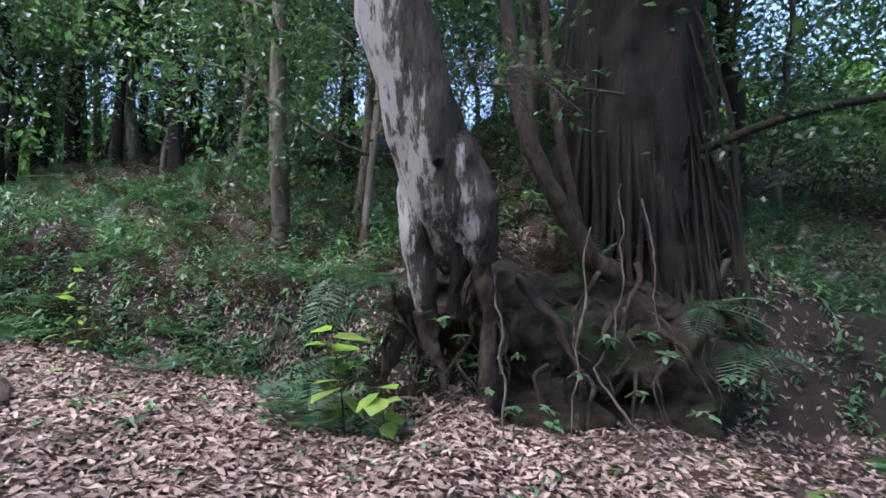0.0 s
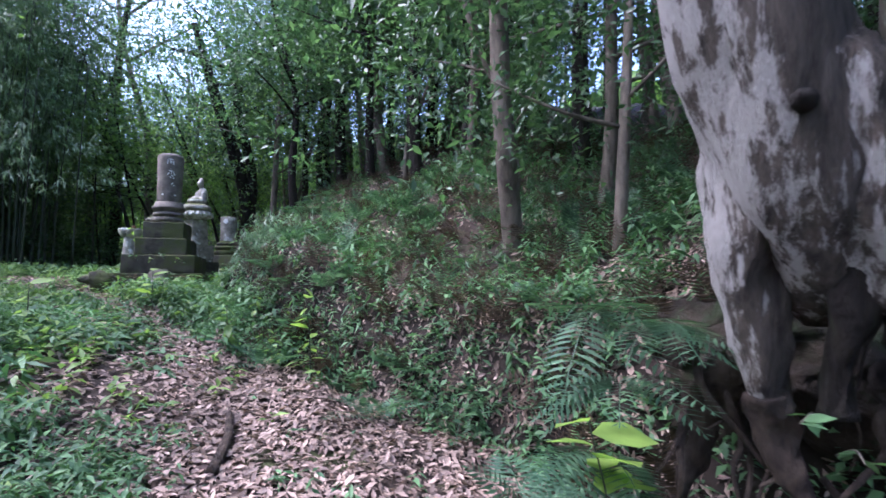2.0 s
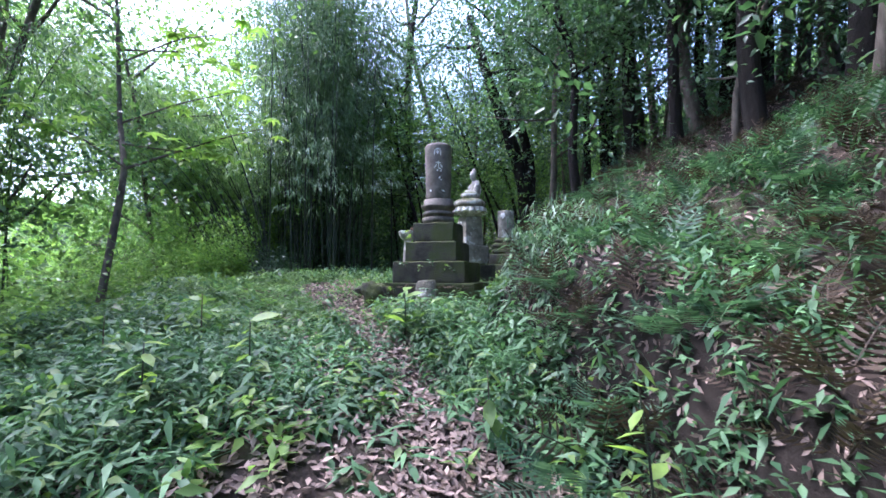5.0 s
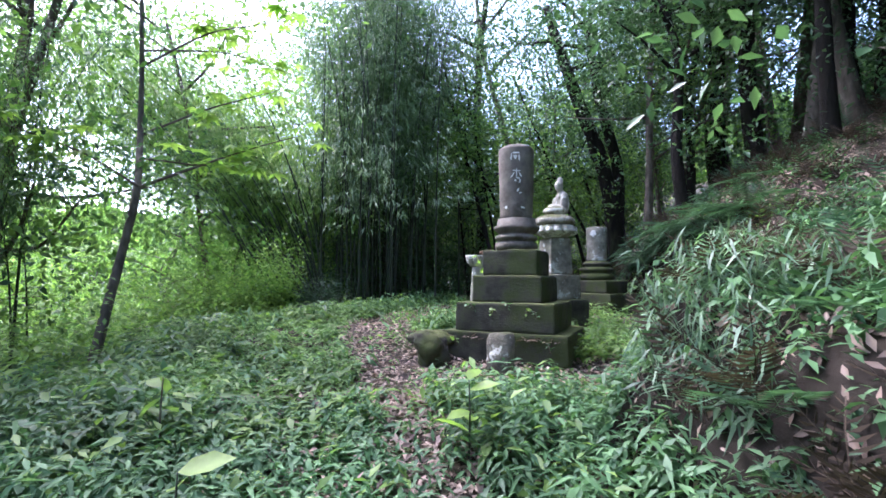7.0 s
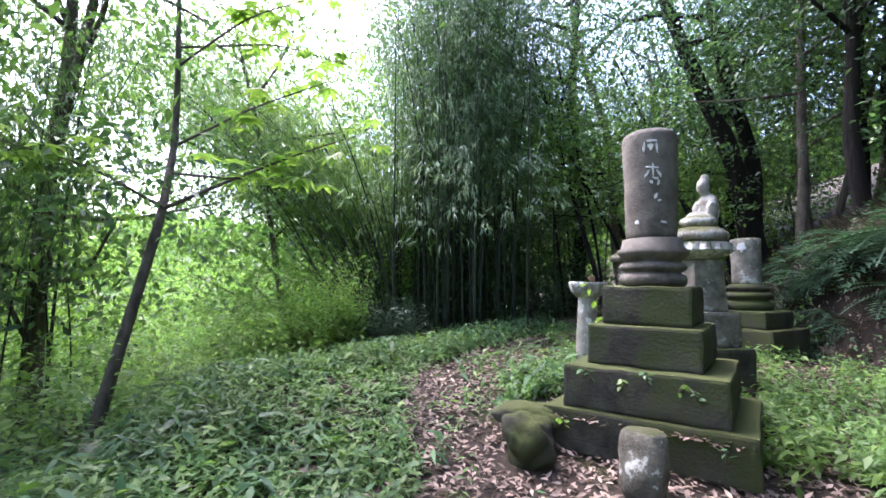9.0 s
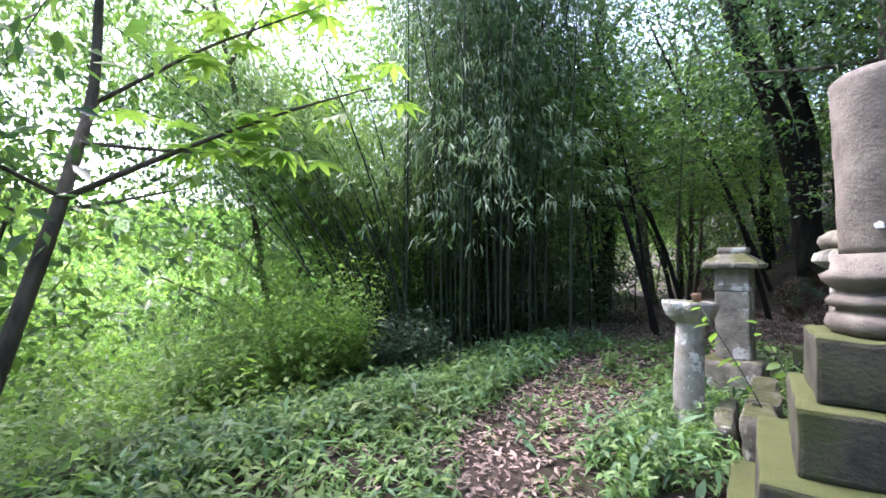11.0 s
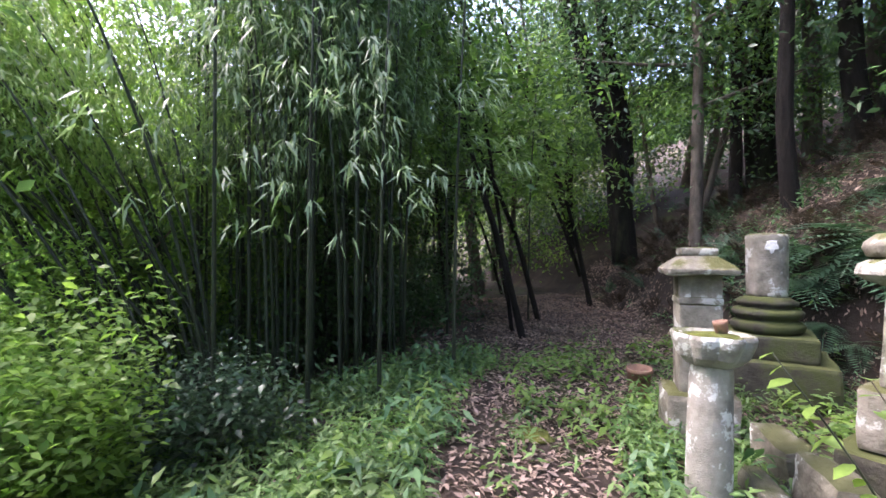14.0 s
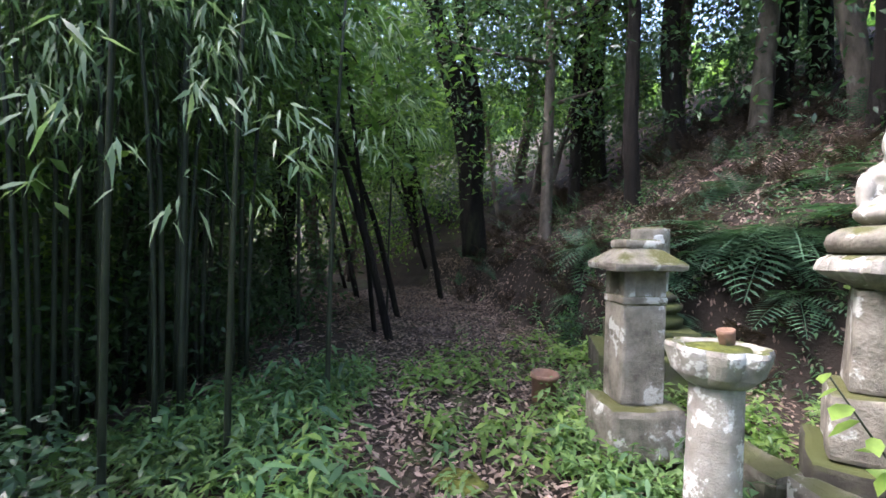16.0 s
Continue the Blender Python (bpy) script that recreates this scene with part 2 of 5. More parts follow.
OVAL = (np.array([(0, 0, 0), (0.2, 0.22, 0.04), (0.24, 0.6, 0.03), (0, 1, -0.08), (-0.24, 0.6, 0.03), (-0.2, 0.22, 0.04), (0, 0.4, 0)]), [(0, 1, 6), (1, 2, 6), (2, 3, 6), (3, 4, 6), (4, 5, 6), (5, 0, 6)])
NARROW = (np.array([(0, 0, 0), (0.075, 0.32, 0.0), (-0.075, 0.32, 0.0), (0, 1, -0.2)]), [(0, 1, 2), (1, 3, 2)])
DRY = (np.array([(0, 0, 0.0), (0.2, 0.45, 0.1), (0, 0.5, 0), (-0.2, 0.45, 0.1), (0, 1, 0.06)]), [(0, 1, 2), (0, 2, 3), (1, 4, 2), (2, 4, 3)])
BLADE = (np.array([(0.02, 0, 0), (-0.02, 0, 0), (0.018, 0.5, 0.02), (-0.018, 0.5, 0.02), (0, 1, -0.16)]), [(0, 2, 3, 1), (2, 4, 3)])


def frond(pairs=13, width=0.34):
    """A fern frond of length 1 along y, arching down, with pinnae in pairs."""
    v, f = [], []
    arch = lambda s: 0.30 * s - 0.42 * s * s
    for i in range(pairs):
        s = 0.14 + 0.86 * i / pairs
        w = width * math.sin(math.pi * (0.16 + 0.84 * s)) ** 0.8
        for side in (-1, 1):
            n = len(v)
            v += [(0, s, arch(s)), (side * w * 0.5, s + 0.046 + 0.04 * w, arch(s) - 0.01), (side * w, s + 0.07 + 0.12 * w, arch(s) - 0.10 * w), (side * w * 0.5, s + 0.015, arch(s) - 0.015)]
            f.append((n, n + 1, n + 2, n + 3) if side < 0 else (n, n + 3, n + 2, n + 1))
    n = len(v)
    for s in (0, 0.35, 0.7, 1.0):
        v += [(-0.006, s, arch(s) + 0.002), (0.006, s, arch(s) + 0.002)]
    f += [(n + 2 * i, n + 2 * i + 1, n + 2 * i + 3, n + 2 * i + 2) for i in range(3)]
    return np.array(v), f


FROND = frond()
FROND_FAR = frond(11, 0.25)


def turns(yaw, pitch, roll):
    """Rotation matrices: a leaf along y pitched up, rolled about itself and turned about z."""
    cy, sy, cp, sp, cr, sr = np.cos(yaw), np.sin(yaw), np.cos(pitch), np.sin(pitch), np.cos(roll), np.sin(roll)
    z, o = np.zeros_like(cy), np.ones_like(cy)
    Z = np.stack([np.stack([cy, -sy, z], -1), np.stack([sy, cy, z], -1), np.stack([z, z, o], -1)], -2)
    X = np.stack([np.stack([o, z, z], -1), np.stack([z, cp, -sp], -1), np.stack([z, sp, cp], -1)], -2)
    Y = np.stack([np.stack([cr, z, sr], -1), np.stack([z, o, z], -1), np.stack([-sr, z, cr], -1)], -2)
    return Z @ X @ Y


def leaves(name, pattern, pos, yaw, pitch, roll, size, material, wide=1.0):
    """One mesh of many leaves of one pattern."""
    V, F = pattern
    n, k = len(pos), len(V)
    R = turns(np.asarray(yaw, float), np.asarray(pitch, float), np.asarray(roll, float))
    S = np.asarray(size, float)
    W = V * np.array([wide, 1, 1])
    P = np.einsum("nij,kj->nki", R, W) * S[:, None, None] + np.asarray(pos)[:, None]
    me = bpy.data.meshes.new(name)
    me.vertices.add(n * k)
    me.vertices.foreach_set("co", P.astype(np.float32).ravel())
    loops = np.concatenate([np.array(f) for f in F])
    sizes = np.array([len(f) for f in F])
    starts = np.r_[0, np.cumsum(sizes)[:-1]]
    me.loops.add(n * len(loops))
    me.loops.foreach_set("vertex_index", (loops[None] + k * np.arange(n)[:, None]).astype(np.int32).ravel())
    me.polygons.add(n * len(F))
    me.polygons.foreach_set("loop_start", (starts[None] + len(loops) * np.arange(n)[:, None]).astype(np.int32).ravel())
    me.materials.append(material)
    me.update(calc_edges=True)
    return me

# ---- the ground ----
LINE_X = [-40, -17, -13, -11, -9.5, -8, -6.7, -4.9, -3.26, -1.38, -0.14, 0.4, 2, 6]
LINE_Y = [13, 9, 6.6, 5, 3.6, 3.5, 3.5, 3.87, 3.56, 2.9, 1.96, 0.8, -0.8, -4]
LINE_Z = [2.4, 2.1, 1.95, 1.9, 1.84, 1.66, 1.60, 1.30, 0.82, 0.62, 0.38, 0.08, 0.0, -0.3]
FOOT_X = [-40, -17, -12, -9.5, -7.5, -6.6, -5.8, -4.9, -3.26, -1.38, -0.14, 0.4, 2, 6]
FOOT_D = [3, 2.6, 3.0, 4.9, 4.4, 2.4, 1.15, 0.95, 1.15, 1.75, 2.6, 3.75, 5.6, 9]
RISE_H = [0.4, 0.6, 1.2, 1.6, 1.4, 1.0, 0.95, 0.95, 0.9, 0.95, 1.1, 1.25, 1.2, 0.5]


def smooth01(t):
    t = np.clip(t, 0, 1)
    return t * t * (3 - 2 * t)


def rough(x, y):
    return (0.5 * np.sin(1.7 * x + 0.6 * np.sin(1.3 * y)) * np.sin(1.9 * y + 0.5 * np.sin(1.1 * x)) + 0.3 * np.sin(4.1 * x + 1.7 * np.sin(2.7 * y)) * np.sin(3.7 * y + 1.0)
            + 0.2 * np.sin(9.3 * x + np.sin(7.1 * y)) * np.sin(8.7 * y + np.sin(6.3 * x)))


def height(x, y):
    """Height of the ground: a trodden way along a slope, a bank above it and a fall below it."""
    x, y = np.asarray(x, float), np.asarray(y, float)
    d = y - np.interp(x, LINE_X, LINE_Y)
    z = np.interp(x, LINE_X, LINE_Z)
    z = z + 0.13 * np.clip(d, 0, 3) * smooth01((x + 0.8) / 1.0)
    u = d - np.interp(x, FOOT_X, FOOT_D)
    high = np.interp(x, FOOT_X, RISE_H)
    up = np.maximum(u - np.interp(x, [-8.5, -7, -2.2, -0.6], [0.5, 1.7, 1.5, 0.5]), 0)
    pitch = np.interp(x, [-9, -7, -1.5, 0.5], [0.6, 0.56, 0.56, 0.6])
    z = z + high * smooth01(u / 0.75) + 20 * (1 - np.exp(-up * pitch / 20))
    v = np.maximum(-d - 1.2, 0)
    z = z - np.minimum(0.10 * v + 0.045 * v * v, 0.45 * v)
    z = np.maximum(z, -9 + 0.01 * np.abs(d))
    bumpy = 0.04 + 0.10 * smooth01(1.2 - np.abs(u)) + 0.12 * smooth01(u / 2) + 0.1 * smooth01(v / 2)
    far = smooth01((np.hypot(x + 5, y - 3) - 55) / 90)
    return (z + bumpy * rough(x, y) + 0.07 * smooth01(1.3 - np.abs(u - 0.4)) * rough(3.1 * x + 2, 2.9 * y)) * (1 - far) + far * (-6 + 26 * smooth01((np.hypot(x + 5, y - 3) - 90) / 160))


def ground_mesh():
    def steps(lo, hi, fine, reach):
        mid = list(np.arange(lo, hi + 1e-6, fine))
        s, a, b = fine, lo, hi
        left, right = [], []
        while a > -reach:
            s *= 1.18
            a -= s
            b += s
            left.append(a)
            right.append(b)
        return np.array(left[::-1] + mid + right)

    xs, ys = steps(-17, 5, 0.11, 500), steps(-2.5, 11, 0.11, 500)
    X, Y = np.meshgrid(xs, ys, indexing="ij")
    Z = height(X, Y)
    n, m = X.shape
    me = bpy.data.meshes.new("ground")
    me.vertices.add(n * m)
    me.vertices.foreach_set("co", np.stack([X, Y, Z], -1).astype(np.float32).ravel())
    i = (np.arange(n - 1)[:, None] * m + np.arange(m - 1)[None]).ravel()
    q = np.stack([i, i + m, i + m + 1, i + 1], 1)
    me.loops.add(q.size)
    me.loops.foreach_set("vertex_index", q.astype(np.int32).ravel())
    me.polygons.add(len(q))
    me.polygons.foreach_set("loop_start", (np.arange(len(q)) * 4).astype(np.int32))
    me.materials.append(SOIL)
    me.update(calc_edges=True)
    me.polygons.foreach_set("use_smooth", [True] * len(me.polygons))
    return me


ground = tagged(new("ground", ground_mesh()), "sloping woodland floor of dark brown soil with moss", "ground", kind="structure")


def hz(x, y):
    return float(height(x, y))


WALK = np.array([(r[1], r[2]) for r in PATH])
WALK = np.concatenate([np.linspace(a, b, 8, endpoint=False) for a, b in zip(WALK[:-1], WALK[1:])])


def off_walk(x, y):
    """Distance from the line walked."""
    x, y = np.atleast_1d(x), np.atleast_1d(y)
    return np.sqrt(((np.stack([x, y], -1)[:, None] - WALK[None]) ** 2).sum(-1).min(1))


def from_line(x, y):
    return np.asarray(y) - np.interp(x, LINE_X, LINE_Y), np.asarray(y) - np.interp(x, LINE_X, LINE_Y) - np.interp(x, FOOT_X, FOOT_D)


# ---- stones ----
def block(w, d, h, rnd=0.02, worn=0.012, cuts=4, r=rng):
    """A worn stone block standing on z = 0, with rounded edges and uneven faces."""
    bm = bmesh.new()
    bmesh.ops.create_cube(bm, size=1.0, matrix=Matrix.Translation((0, 0, h / 2)) @ Matrix.Diagonal((w, d, h, 1)))
    bmesh.ops.bevel(bm, geom=bm.edges[:], offset=rnd, segments=2, affect="EDGES", profile=0.6)
    bmesh.ops.subdivide_edges(bm, edges=[e for e in bm.edges if e.calc_length() > 0.08], cuts=cuts, use_grid_fill=True)
    off = Vector(r.uniform(-50, 50, 3))
    for v in bm.verts:
        n = noise.noise_vector(v.co * 5 + off) * worn + noise.noise_vector(v.co * 11 + off) * worn * 0.2
        v.co += n
    return bm


def turned(profile, seg=28, worn=0.006, r=rng, petals=0, petal_depth=0.0, petal_from=0.0, petal_to=0.0):
    """A turned stone from (radius, height) pairs; petals scallop a stretch of its height."""
    bm = bmesh.new()
    off = Vector(r.uniform(-50, 50, 3))
    rings = []
    for rad, z in profile:
        ring = []
        for j in range(seg):
            a = 2 * math.pi * j / seg
            k = rad
            if petals and petal_from <= z <= petal_to:
                k = rad * (1 + petal_depth * (abs(math.cos(a * petals / 2)) - 0.6))
            p = Vector((k * math.cos(a), k * math.sin(a), z))
            p += noise.noise_vector(p * 6 + off) * worn + noise.noise_vector(p * 20 + off) * worn * 0.5
            ring.append(bm.verts.new(p))
        rings.append(ring)
    for a, b in zip(rings[:-1], rings[1:]):
        for j in range(seg):
            k = (j + 1) % seg
            bm.faces.new((a[j], a[k], b[k], b[j]))
    bm.faces.new(rings[0][::-1])
    bm.faces.new(rings[-1])
    return bm


def boulder(sx, sy, sz, rnd=0.25, r=rng, sub=4):
    bm = bmesh.new()
    bmesh.ops.create_icosphere(bm, subdivisions=sub, radius=1.0)
    off = Vector(r.uniform(-50, 50, 3))
    for v in bm.verts:
        k = 1 + rnd * noise.noise(v.co * 1.1 + off) + rnd * 0.4 * noise.noise(v.co * 3.2 + off) + 0.03 * noise.noise(v.co * 11 + off)
        c = v.co * k
        v.co = Vector((c.x * sx, c.y * sy, c.z * sz))
    return bm


def cylinder_profile(r0, r1, h, dome=0.08, n=14):
    p = [(r0 + (r1 - r0) * i / n, (h - dome) * i / n) for i in range(n + 1)]
    p += [(r1 * math.cos(a), h - dome + dome * math.sin(a)) for a in np.linspace(0.25, 1.5, 7)]
    return p


def patch(w, h, r, base=0.0):
    """A thin uneven plaque of lichen, standing in the x-z plane."""
    bm = bmesh.new()
    n = 16
    ring = []
    for y, k in ((0.0, 1.0), (-0.006, 0.82)):
        pts = []
        for i in range(n):
            a = 2 * math.pi * i / n
            f = 0.75 + 0.5 * noise.noise(Vector((math.cos(a) * 1.7 + w * 97, math.sin(a) * 1.7 + h * 53, r)))
            pts.append(bm.verts.new((k * f * w / 2 * math.cos(a), y, k * f * h / 2 * math.sin(a))))
        ring.append(pts)
    for i in range(n):
        j = (i + 1) % n
        bm.faces.new((ring[0][i], ring[0][j], ring[1][j], ring[1][i]))
    bm.faces.new(ring[1])
    bm.faces.new(ring[0][::-1])
    bmesh.ops.recalc_face_normals(bm, faces=bm.faces[:])
    return bm


# pillar monument on four steps
MX, MY, MTURN = -8.305, 5.48, 54.0
monument = empty("pillar_monument", pose(MX, MY, 1.66, 0, 0, MTURN), "tall round stone memorial pillar on four mossy square steps", "monument")
zz = 0.0
for w, d, h, name in ((1.27, 1.16, 0.293, "step"), (1.01, 1.06, 0.288, "step"), (0.73, 0.80, 0.276, "step"), (0.59, 0.58, 0.268, "plinth")):
    part(name, block(w, d, h, 0.022, 0.012, 7), STONE_DARK, monument, "mossy dark stone step" if name == "step" else "dark mossy stone plinth", pose(0, 0, zz, 0, 0, random.uniform(-1, 1)))
    zz += h
part("lotus_base", turned([(0.20, 0), (0.225, 0.02), (0.235, 0.05), (0.225, 0.085), (0.195, 0.098), (0.19, 0.108), (0.215, 0.12), (0.23, 0.135), (0.23, 0.15), (0.215, 0.168), (0.19, 0.176), (0.19, 0.19), (0.215, 0.205), (0.245, 0.24), (0.25, 0.26), (0.215, 0.285), (0.205, 0.35), (0.175, 0.355)], 40, 0.006, petals=12, petal_depth=0.06, petal_from=0.18, petal_to=0.26), STONE_BROWN, monument, "moulded round base of rings", pose(0, 0, zz), True)
zz += 0.35
part("pillar", turned(cylinder_profile(0.176, 0.195, 0.83, 0.075, 20), 44, 0.006), STONE_BROWN, monument, "brown-grey round pillar with a domed top", pose(0, 0, zz), True)
STROKES = [(-0.045, 0.655, 0.018, 0.085, 4), (0.042, 0.65, 0.018, 0.08, -6), (0.0, 0.697, 0.085, 0.020, 4), (0.0, 0.655, 0.04, 0.05, 0),
           (0.01, 0.505, 0.105, 0.018, 8), (0.012, 0.49, 0.018, 0.10, -3), (-0.03, 0.46, 0.018, 0.07, 35), (0.055, 0.462, 0.018, 0.07, -35), (0.03, 0.425, 0.06, 0.018, 12), (0.05, 0.395, 0.018, 0.055, 15), (0.0, 0.40, 0.03, 0.025, 20),
           (0.03, 0.295, 0.02, 0.045, 25), (0.055, 0.265, 0.03, 0.016, -20), (-0.12, 0.115, 0.035, 0.035, 10), (0.085, 0.11, 0.05, 0.022, 5)]
for i, (ax, az, w, h, tilt) in enumerate(STROKES):
    a = ax / 0.2 + 0.22
    rr = 0.176 + (0.195 - 0.176) * az / 0.78 + 0.0015
    part("carved_stroke", patch(w * 1.25, h * 1.25, 1.7 * i), LICHEN, monument, "pale stroke of a worn character", pose(rr * math.sin(a), -rr * math.cos(a), zz + az, 0, tilt, math.degrees(a)))

# seated figure on a lotus pedestal
PX, PY, PTURN = -9.41, 6.46, 6
pedestal = empty("lotus_pedestal", pose(PX, PY, 1.86, 0, 0, PTURN), "square stone pedestal with carved lotus petals, lichen-spotted", "pedestal")
part("foot_block", block(0.66, 0.64, 0.36, 0.03, 0.018, 6), STONE_DARK, pedestal, "dark mossy foot block")
part("foot_block", block(0.50, 0.48, 0.33, 0.03, 0.015, 5), STONE_GREY, pedestal, "lichened grey block", pose(0, 0, 0.36))
shaft = part("shaft", block(0.35, 0.35, 0.50, 0.025, 0.006, 5), STONE_GREY, pedestal, "tapered inscribed shaft", pose(0, 0, 0.69))
for v in shaft.data.vertices:
    v.co.x *= 1 - 0.14 * v.co.z / 0.5
    v.co.y *= 1 - 0.14 * v.co.z / 0.5
for i, h in enumerate((0.06, 0.045, 0.05, 0.035, 0.05)):
    part("inscription_mark", patch(0.05, h, 20.0 + i), LICHEN, shaft, "worn carved character", pose(-0.02 + 0.03 * (i % 2), -0.161 - 0.004 * i, 0.40 - 0.075 * i, 0, 0, 0))
part("lotus_ring", turned([(0.15, 0), (0.18, 0.015), (0.25, 0.05), (0.295, 0.085), (0.292, 0.105), (0.28, 0.14), (0.25, 0.165), (0.21, 0.175)], 64, 0.008, petals=16, petal_depth=0.16, petal_from=0.03, petal_to=0.15), STONE_PALE, pedestal, "ring of white-lichened lotus petals", pose(0, 0, 1.19))
part("mossy_slab", turned([(0.20, 0), (0.255, 0.01), (0.272, 0.05), (0.265, 0.085), (0.22, 0.125), (0.15, 0.14)], 40, 0.01), STONE_GREY, pedestal, "rounded mossy slab", pose(0, 0, 1.362), True)


def sitter():
    """A seated robed stone figure, plain."""
    bm = bmesh.new()
    def ball(x, y, z, sx, sy, sz):
        bmesh.ops.create_icosphere(bm, subdivisions=3, radius=1.0, matrix=Matrix.Translation((x, y, z)) @ Matrix.Diagonal((sx, sy, sz, 1)))
    ball(0, -0.06, 0.07, 0.19, 0.20, 0.075)
    ball(0, 0.075, 0.19, 0.12, 0.09, 0.18)
    ball(0, 0.06, 0.275, 0.13, 0.08, 0.075)
    ball(-0.125, 0.02, 0.19, 0.042, 0.06, 0.11)
    ball(0.125, 0.02, 0.19, 0.042, 0.06, 0.11)
    ball(0, -0.09, 0.13, 0.11, 0.09, 0.045)
    ball(0, 0.035, 0.355, 0.048, 0.048, 0.06)
    ball(0, 0.01, 0.43, 0.062, 0.072, 0.085)
    ball(0, 0.03, 0.50, 0.042, 0.048, 0.06)
    off = Vector((3, 8, 1))
    for v in bm.verts:
        v.co += noise.noise_vector(v.co * 14 + off) * 0.006
    return bm


figure = part("seated_statue", sitter(), STONE_PALE, None, "", pose(PX, PY + 0.06, 1.86 + 1.49, 0, 0, PTURN) @ Matrix.Diagonal((0.88, 0.88, 1.0, 1)), True)
fuse = figure.modifiers.new("fuse", "REMESH")
fuse.mode, fuse.voxel_size, fuse.use_smooth_shade = "VOXEL", 0.012, True
tagged(figure, "weathered seated stone figure on a lotus pedestal", "statue")

# lotus basin pillar with a cup on it
LX, LY = -9.99, 5.52
basin = empty("lotus_basin_pillar", pose(LX, LY, 1.84, -1.5, 1.0, 20), "round stone pillar with a lotus basin, white lichen", "stone basin")
part("shaft", turned([(0.118, 0), (0.115, 0.1), (0.109, 0.45), (0.106, 0.80), (0.10, 0.83)], 32, 0.008), STONE_PALE, basin, "lichen-covered round shaft", pose(0, 0, 0), True)
part("bowl", turned([(0.095, 0.815), (0.125, 0.83), (0.165, 0.87), (0.188, 0.93), (0.196, 0.965), (0.190, 0.985), (0.165, 0.985), (0.145, 0.968), (0.02, 0.962)], 64, 0.007, petals=8, petal_depth=0.16, petal_from=0.84, petal_to=0.99), STONE_PALE, basin, "petalled bowl with moss inside")
part("moss_pad", turned([(0.13, 0.955), (0.12, 0.974), (0.06, 0.98)], 24, 0.008), MOSS, basin, "moss in the bowl", pose(0, 0, 0.0), True)
cup = part("clay_cup", turned([(0.026, 0), (0.030, 0.004), (0.036, 0.05), (0.037, 0.066), (0.033, 0.066), (0.030, 0.02), (0.01, 0.012)], 24, 0.0), CLAY, None, "", pose(LX + 0.035, LY + 0.07, 1.84 + 0.983, 8, -6, 0), True)
tagged(cup, "small reddish clay cup standing in the stone basin", "cup")

# stone lantern
NX, NY, NTURN = -10.60, 6.32, 45
lantern = empty("stone_lantern", pose(NX, NY, 1.93, 0, 0, NTURN), "square stone lantern with a mossy hipped roof", "lantern")
part("foot", block(0.47, 0.45, 0.34, 0.05, 0.02, 5), STONE_GREY, lantern, "rough foot stone")
part("shaft", block(0.275, 0.275, 0.62, 0.02, 0.006, 5), STONE_GREY, lantern, "plain square shaft", pose(0, 0, 0.335))
part("firebox_sill", block(0.285, 0.285, 0.05, 0.012, 0.005, 4), STONE_GREY, lantern, "", pose(0, 0, 0.955))
for sx in (-1, 1):
    for sy in (-1, 1):
        part("firebox_post", block(0.075, 0.075, 0.165, 0.01, 0.004, 2), STONE_GREY, lantern, "", pose(sx * 0.098, sy * 0.098, 1.0))
for sy in (-1, 1):
    part("firebox_wall", block(0.13, 0.06, 0.165, 0.008, 0.004, 2), STONE_GREY, lantern, "", pose(0.0, sy * 0.10, 1.0))
part("firebox_wall", block(0.06, 0.13, 0.165, 0.008, 0.004, 2), STONE_GREY, lantern, "", pose(0.10, 0.0, 1.0))
roof = block(0.455, 0.445, 0.15, 0.03, 0.012, 7)
for v in roof.verts:
    k = max(0.0, (v.co.z - 0.045) / 0.105)
    v.co.x *= 1 - 0.60 * k
    v.co.y *= 1 - 0.60 * k
part("roof", roof, STONE_GREY, lantern, "mossy hipped roof slab", pose(0, 0, 1.16))
part("finial", block(0.24, 0.23, 0.055, 0.02, 0.008, 4), STONE_GREY, lantern, "flat worn finial", pose(0, 0, 1.30))

# second, smaller pillar monument
small = empty("small_pillar_monument", pose(-11.06, 8.05, 1.86, 0, 0, 30), "smaller round stone memorial pillar on stepped slabs", "monument")
part("slab", block(1.02, 0.98, 0.40, 0.03, 0.015, 6), STONE_DARK, small, "broad dark slab")
part("slab", block(0.76, 0.74, 0.22, 0.03, 0.012, 5), STONE_DARK, small, "dark upper slab", pose(0, 0, 0.40))
part("ring_base", turned([(0.27, 0), (0.30, 0.03), (0.31, 0.08), (0.28, 0.11), (0.25, 0.12), (0.245, 0.14), (0.29, 0.165), (0.30, 0.20), (0.27, 0.225), (0.22, 0.235), (0.215, 0.25), (0.25, 0.27), (0.255, 0.30), (0.20, 0.33), (0.18, 0.345)], 36, 0.01), STONE_DARK, small, "mossy ringed base", pose(0, 0, 0.62), True)
part("pillar", turned(cylinder_profile(0.172, 0.178, 0.63, 0.03, 12), 36, 0.006), STONE_GREY, small, "grey pillar with a lichen patch", pose(0, 0, 0.955), True)
part("lichen_patch", patch(0.15, 0.17, 31.0), LICHEN, small, "", pose(0.03, -0.177, 1.45, 0, 0, 8))

